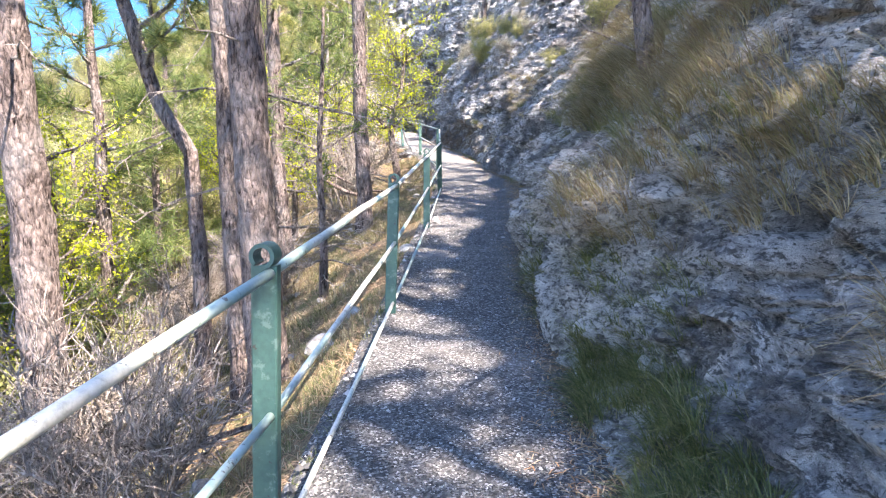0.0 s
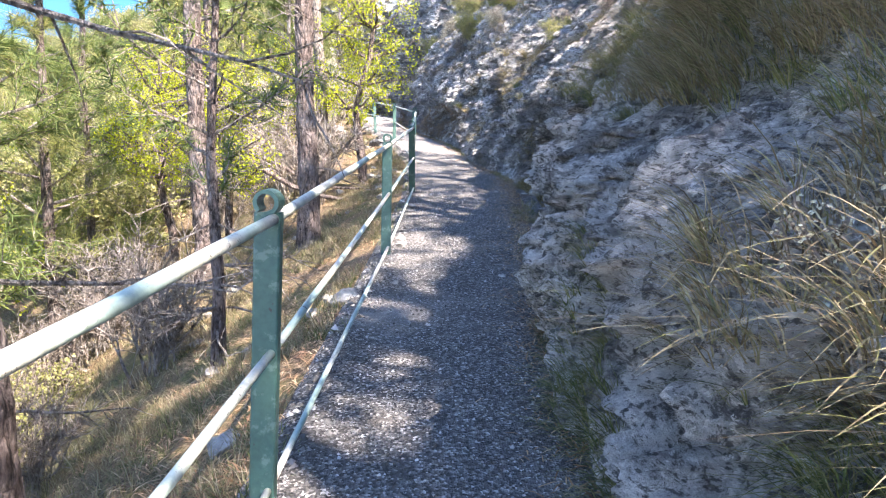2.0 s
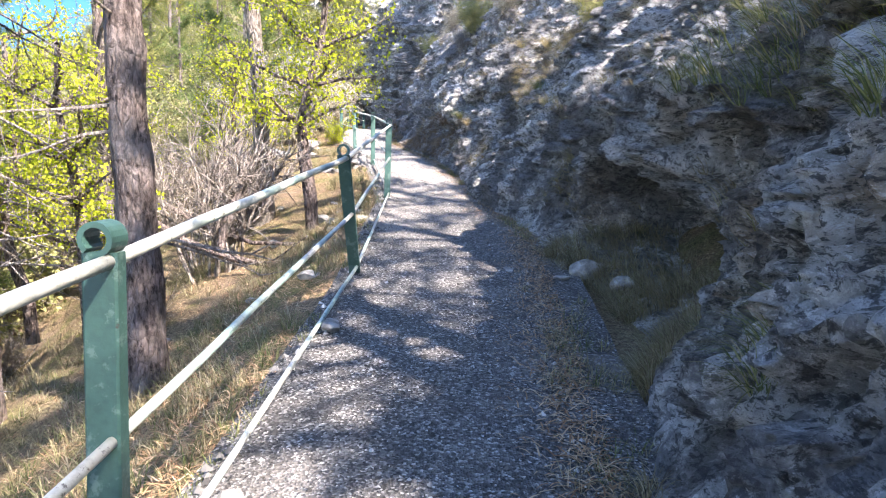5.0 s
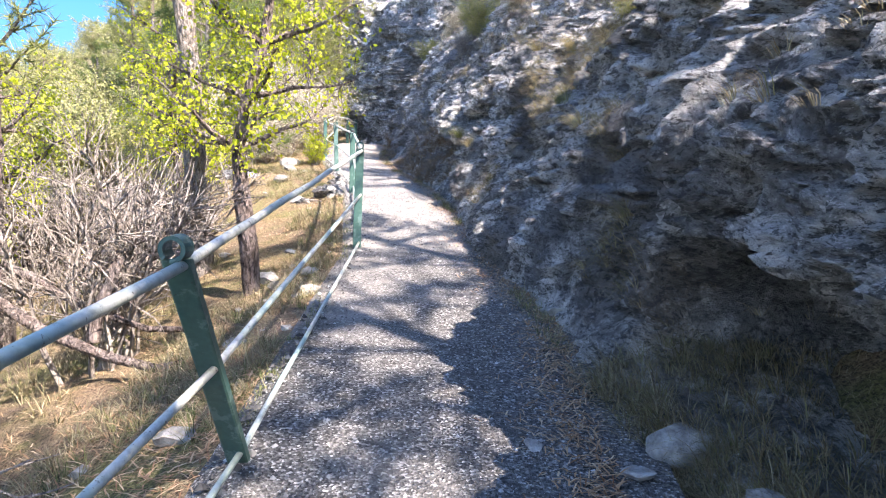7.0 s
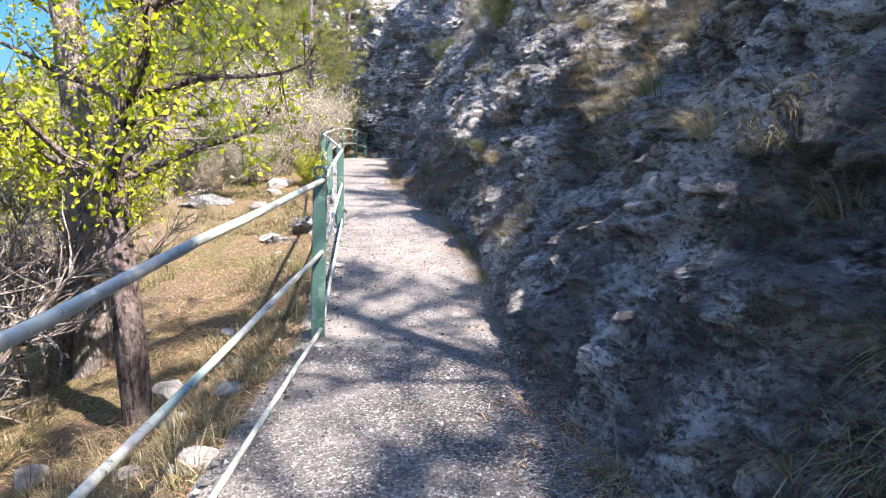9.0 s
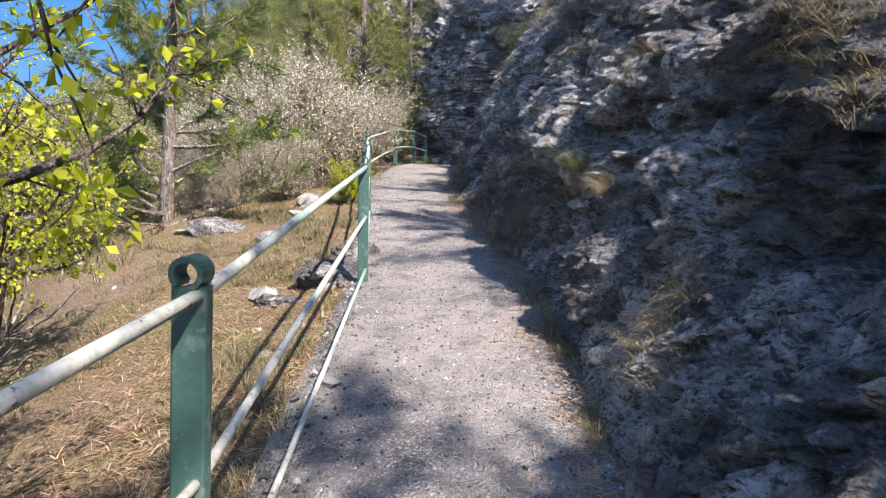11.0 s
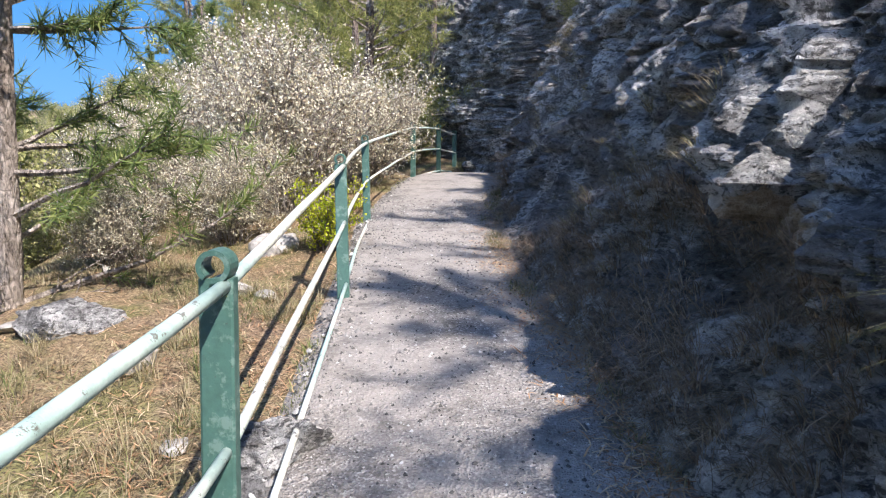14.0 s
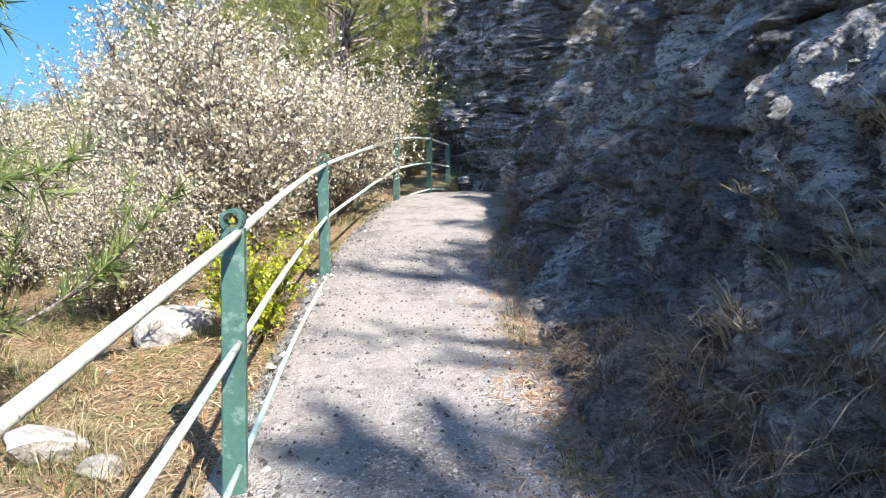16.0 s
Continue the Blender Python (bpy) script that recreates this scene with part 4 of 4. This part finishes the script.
bush("silver_shrub", p + Vector((0.05, 0, -0.05)), 0.2, 0.24, 36, 12, BLOSSOM, 1, 0.013, "small shrub with silvery white buds on the rock", "shrub", forks=3, stem_r=0.005)


# ---- stones ----
stone_k = Mat("pale_stone", 0.9, 0.2)
stone_n = stone_k.noise(9, 7, 0.7)
stone_k.color(stone_k.ramp(stone_n, (0.35, (0.16, 0.15, 0.14)), (0.5, (0.33, 0.31, 0.285)), (0.68, (0.5, 0.48, 0.44)))).bump(stone_n, 0.03)
STONE_MAT = stone_k.m


def stone(x, y, z, size, seed, label="pale limestone lying beside the path", flat=0.6, cuts_to=3):
    r = random.Random(seed)
    bm = bmesh.new()
    bmesh.ops.create_icosphere(bm, subdivisions=cuts_to, radius=1)
    turn = Euler((r.uniform(-0.3, 0.3), r.uniform(-0.3, 0.3), r.uniform(0, 6))).to_matrix()
    cuts = [(any_way(r), r.uniform(0.45, 0.8)) for _ in range(9)]
    for v in bm.verts:
        p = v.co.copy()
        for n, c in cuts:
            e = p.dot(n) - c
            if e > 0:
                p -= n * e
        p *= 1 + 0.10 * noise.noise(p * 2.5 + Vector((seed, 0, 0)))
        if cuts_to > 3:
            p *= 1 + 0.14 * noise.noise(p * 5 + Vector((seed, 3, 0))) + 0.08 * noise.noise(p * 13)
        p = turn @ Vector((p.x * 1.25, p.y, p.z * flat))
        v.co = p * size
    me = bpy.data.meshes.new("stone")
    bm.to_mesh(me)
    bm.free()
    me.materials.append(STONE_MAT)
    ob = new("stone", me)
    ob.location = (x, y, z + size * flat * 0.35)
    return tagged(ob, label, "stone", "stones beside the path")


for k, (x, y, size) in enumerate((
        (-0.03, 10.78, 0.09), (-0.11, 9.14, 0.06), (-0.09, 8.92, 0.06), (-0.08, 7.65, 0.035), (-0.42, 7.48, 0.11), (0.72, 7.92, 0.04), (1.02, 8.1, 0.06), (1.52, 14.13, 0.1), (1.12, 12.19, 0.045),
        (-0.32, 14.78, 0.09), (-1.06, 20.19, 0.09), (-1.52, 19.97, 0.13), (-2.17, 21.71, 0.14), (-2.67, 24.57, 0.22), (-2.33, 23.1, 0.15), (-0.93, 5.18, 0.14), (-0.55, 7.75, 0.1), (-0.45, 7.5, 0.06),
        (1.75, 12.26, 0.14), (1.9, 11.8, 0.12), (1.5, 12.0, 0.06), (1.3, 7.5, 0.17), (1.22, 8.1, 0.14), (-0.93, 15.96, 0.12), (-0.08, 16.0, 0.04), (-0.3, 13.9, 0.05), (-0.35, 18.0, 0.07), (-0.9, 21.0, 0.07))):
    inside = rail_x(y) < x
    stone(x, y, (path_z(y) if inside else ground_z(x, y)), size, 100 + k)
for x, y, size, seed in ((-1.0, 20.3, 0.34, 140), (-0.98, 20.95, 0.27, 141), (-1.25, 19.75, 0.2, 142), (-3.1, 22.4, 0.3, 143)):
    boulder = stone(x, y, ground_z(x, y) - 0.06, size, seed, "cracked grey boulder on the bank below the railing", 0.6, 5)
    boulder.data.materials[0] = ROCK
scatter = random.Random(77)
for k in range(60):
    y = scatter.uniform(3, 28)
    x = rail_x(y) - 0.15 - abs(scatter.gauss(0, 1.3))
    stone(x, y, ground_z(x, y) - 0.01, scatter.uniform(0.03, 0.1), 200 + k)

# ---- fallen wood ----
def log(points, r0, r1, seed, label):
    v, f = [], []
    thing_at = Vector(points[0])
    tube(v, f, [Vector(p) - thing_at for p in points], taper(r0, r1, len(points)), 9, 0.0, 0.35)
    ob = link_mesh("fallen_branch", v, f, BARK, smooth=True)
    ob.location = thing_at
    return tagged(ob, label, "branch", "fallen branches")


log([(-2.6, 14.3, 1.0), (-2.1, 14.2, 0.75), (-1.6, 14.1, 0.62), (-1.2, 14.0, 0.58), (-0.85, 14.0, 0.66)], 0.045, 0.03, 1, "fallen dead branch lying on the bank")
log([(-3.0, 14.6, 1.3), (-2.4, 14.5, 1.1), (-1.9, 14.5, 0.85), (-1.45, 14.4, 0.75), (-1.0, 14.5, 0.74)], 0.035, 0.02, 2, "grey dead branch propped on the slope")
log([(-1.75, 14.2, 0.7), (-1.7, 14.2, 0.95), (-1.6, 14.2, 1.15), (-1.55, 14.2, 1.3)], 0.045, 0.035, 3, "broken upright branch stub")
log([(-2.6, 4.4, -0.9), (-2.0, 4.0, -0.55), (-1.4, 3.7, -0.25), (-1.0, 3.4, -0.02)], 0.03, 0.015, 4, "thin fallen branch on the bank")
log([(0.74, 7.35, 0.455), (0.71, 7.6, 0.475), (0.74, 7.85, 0.495), (0.7, 8.05, 0.51)], 0.011, 0.007, 5, "short stick lying on the gravel")

# ---- litter and loose chips ----
def litter(name, seed, count, place, length, material, label):
    r = random.Random(seed)
    v, f = [], []
    for _ in range(count):
        q = place(r)
        if q is None:
            continue
        q = Vector(q)
        a = r.uniform(0, 6.28)
        d = Vector((math.cos(a), math.sin(a), r.uniform(-0.15, 0.25))) * length * r.uniform(0.4, 1.2)
        s = Vector((-math.sin(a), math.cos(a), 0)) * r.uniform(0.0015, 0.004)
        up = Vector((0, 0, 0.012))
        i = len(v)
        v.extend((q - s + up, q + s + up, q + d * 0.5 + s + up * 1.6, q + d * 0.5 - s + up * 1.6, q + d + up))
        f.extend(((i, i + 1, i + 2, i + 3), (i + 3, i + 2, i + 4)))
    return tagged(link_mesh(name, v, f, material), label, "litter", kind="stuff")


RUST = leaf_material("needle_litter", ((0.0, (0.20, 0.10, 0.05)), (0.5, (0.40, 0.24, 0.13)), (1.0, (0.55, 0.42, 0.27))), 0.1)


def bank_place(r):
    y = r.uniform(0, 27)
    x = rail_x(y) - 0.05 - abs(r.gauss(0, 1.0))
    return (x, y, ground_z(x, y))


def foot_place(r):
    y = r.uniform(1, 30)
    x = edge_x(y) + 0.12 - abs(r.gauss(0, 0.17)) * (1 + 0.6 * noise.noise(Vector((y * 1.3, 0, 0))))
    return (x, y, path_z(y))


litter("needle_litter", 61, 26000, bank_place, 0.11, RUST, "brown pine needles lying on the bank")
litter("foot_litter", 62, 15000, foot_place, 0.09, RUST, "brown needles along the foot of the cliff")


def chips(name, seed, count, place, lo, hi, material, label):
    r = random.Random(seed)
    v, f = [], []
    for _ in range(count):
        q = Vector(place(r))
        s = lo + (hi - lo) * r.random() ** 3
        a = r.uniform(0, 6.28)
        i = len(v)
        for k in range(5):
            b = a + k * 1.2566
            v.append(q + Vector((math.cos(b), math.sin(b), 0)) * s * r.uniform(0.7, 1.2) + Vector((0, 0, -0.002)))
        v.append(q + Vector((r.uniform(-0.3, 0.3) * s, r.uniform(-0.3, 0.3) * s, s * r.uniform(0.6, 1.0))))
        f.extend((i + k, i + (k + 1) % 5, i + 5) for k in range(5))
    return tagged(link_mesh(name, v, f, material), label, "gravel", kind="stuff")


CHIP = leaf_material("stone_chips", ((0.0, (0.045, 0.043, 0.041)), (0.5, (0.12, 0.114, 0.108)), (0.85, (0.23, 0.22, 0.21)), (1.0, (0.52, 0.51, 0.49))), 0.0, 0.9)


def on_path(r):
    y = r.uniform(1.0, 27)
    u = r.uniform(0.02, 0.86)
    return path_point(u, y)


def path_sides(r):
    y = r.uniform(1.0, 29)
    x = rail_x(y) + abs(r.gauss(0, 0.16)) - 0.1 if r.random() < 0.5 else edge_x(y) - abs(r.gauss(0, 0.15))
    return (x, y, path_z(y))


chips("loose_gravel", 63, 26000, on_path, 0.004, 0.014, CHIP, "loose grey gravel chips on the path")
chips("edge_gravel", 64, 6000, path_sides, 0.006, 0.028, CHIP, "coarser chips along both sides of the path")

# ---- shrubs on the upper cliff ----
crng = random.Random(9)
for k in range(34):
    y = crng.uniform(13, 33)
    p = cliff_point(y, crng.uniform(2.4, 5.5))
    s = crng.uniform(0.3, 0.6)
    src = (olive, bare, b1)[k % 3]
    q = s * (1.0 if src is not b1 else 0.6)
    copy_thing(src, pose(p.x + 0.05, p.y, p.z - 0.08, 0, 0, crng.uniform(0, 360))).scale = (q, q, q)
for k in range(10):
    y = crng.uniform(1, 10)
    p = cliff_point(y, crng.uniform(2.6, 5.0))
    s = crng.uniform(0.3, 0.5)
    copy_thing(bare, pose(p.x + 0.05, p.y, p.z - 0.06, 0, 0, crng.uniform(0, 360))).scale = (s, s, s)

# ---- dead brush on the lower cliff ----
grass("dead_brush", 65, 2600, on_cliff(0.05, 0.9, 20.5, 28, -0.05, 0.8), 0.24, leaf_material("dead_brush", ((0.0, (0.09, 0.065, 0.045)), (0.5, (0.22, 0.16, 0.11)), (1.0, (0.40, 0.32, 0.22))), 0.2), "brown dead grass and brush on the foot of the cliff", per=14, fall=(-0.2, -0.1, -0.3))
grass("dead_brush_low", 66, 1800, on_cliff(0.3, 2.4, 13.5, 19, 0.28, 1.3), 0.22, GRASS_MIX, "withered grass hanging from ledges", per=14, fall=(-0.3, -0.1, -0.5))
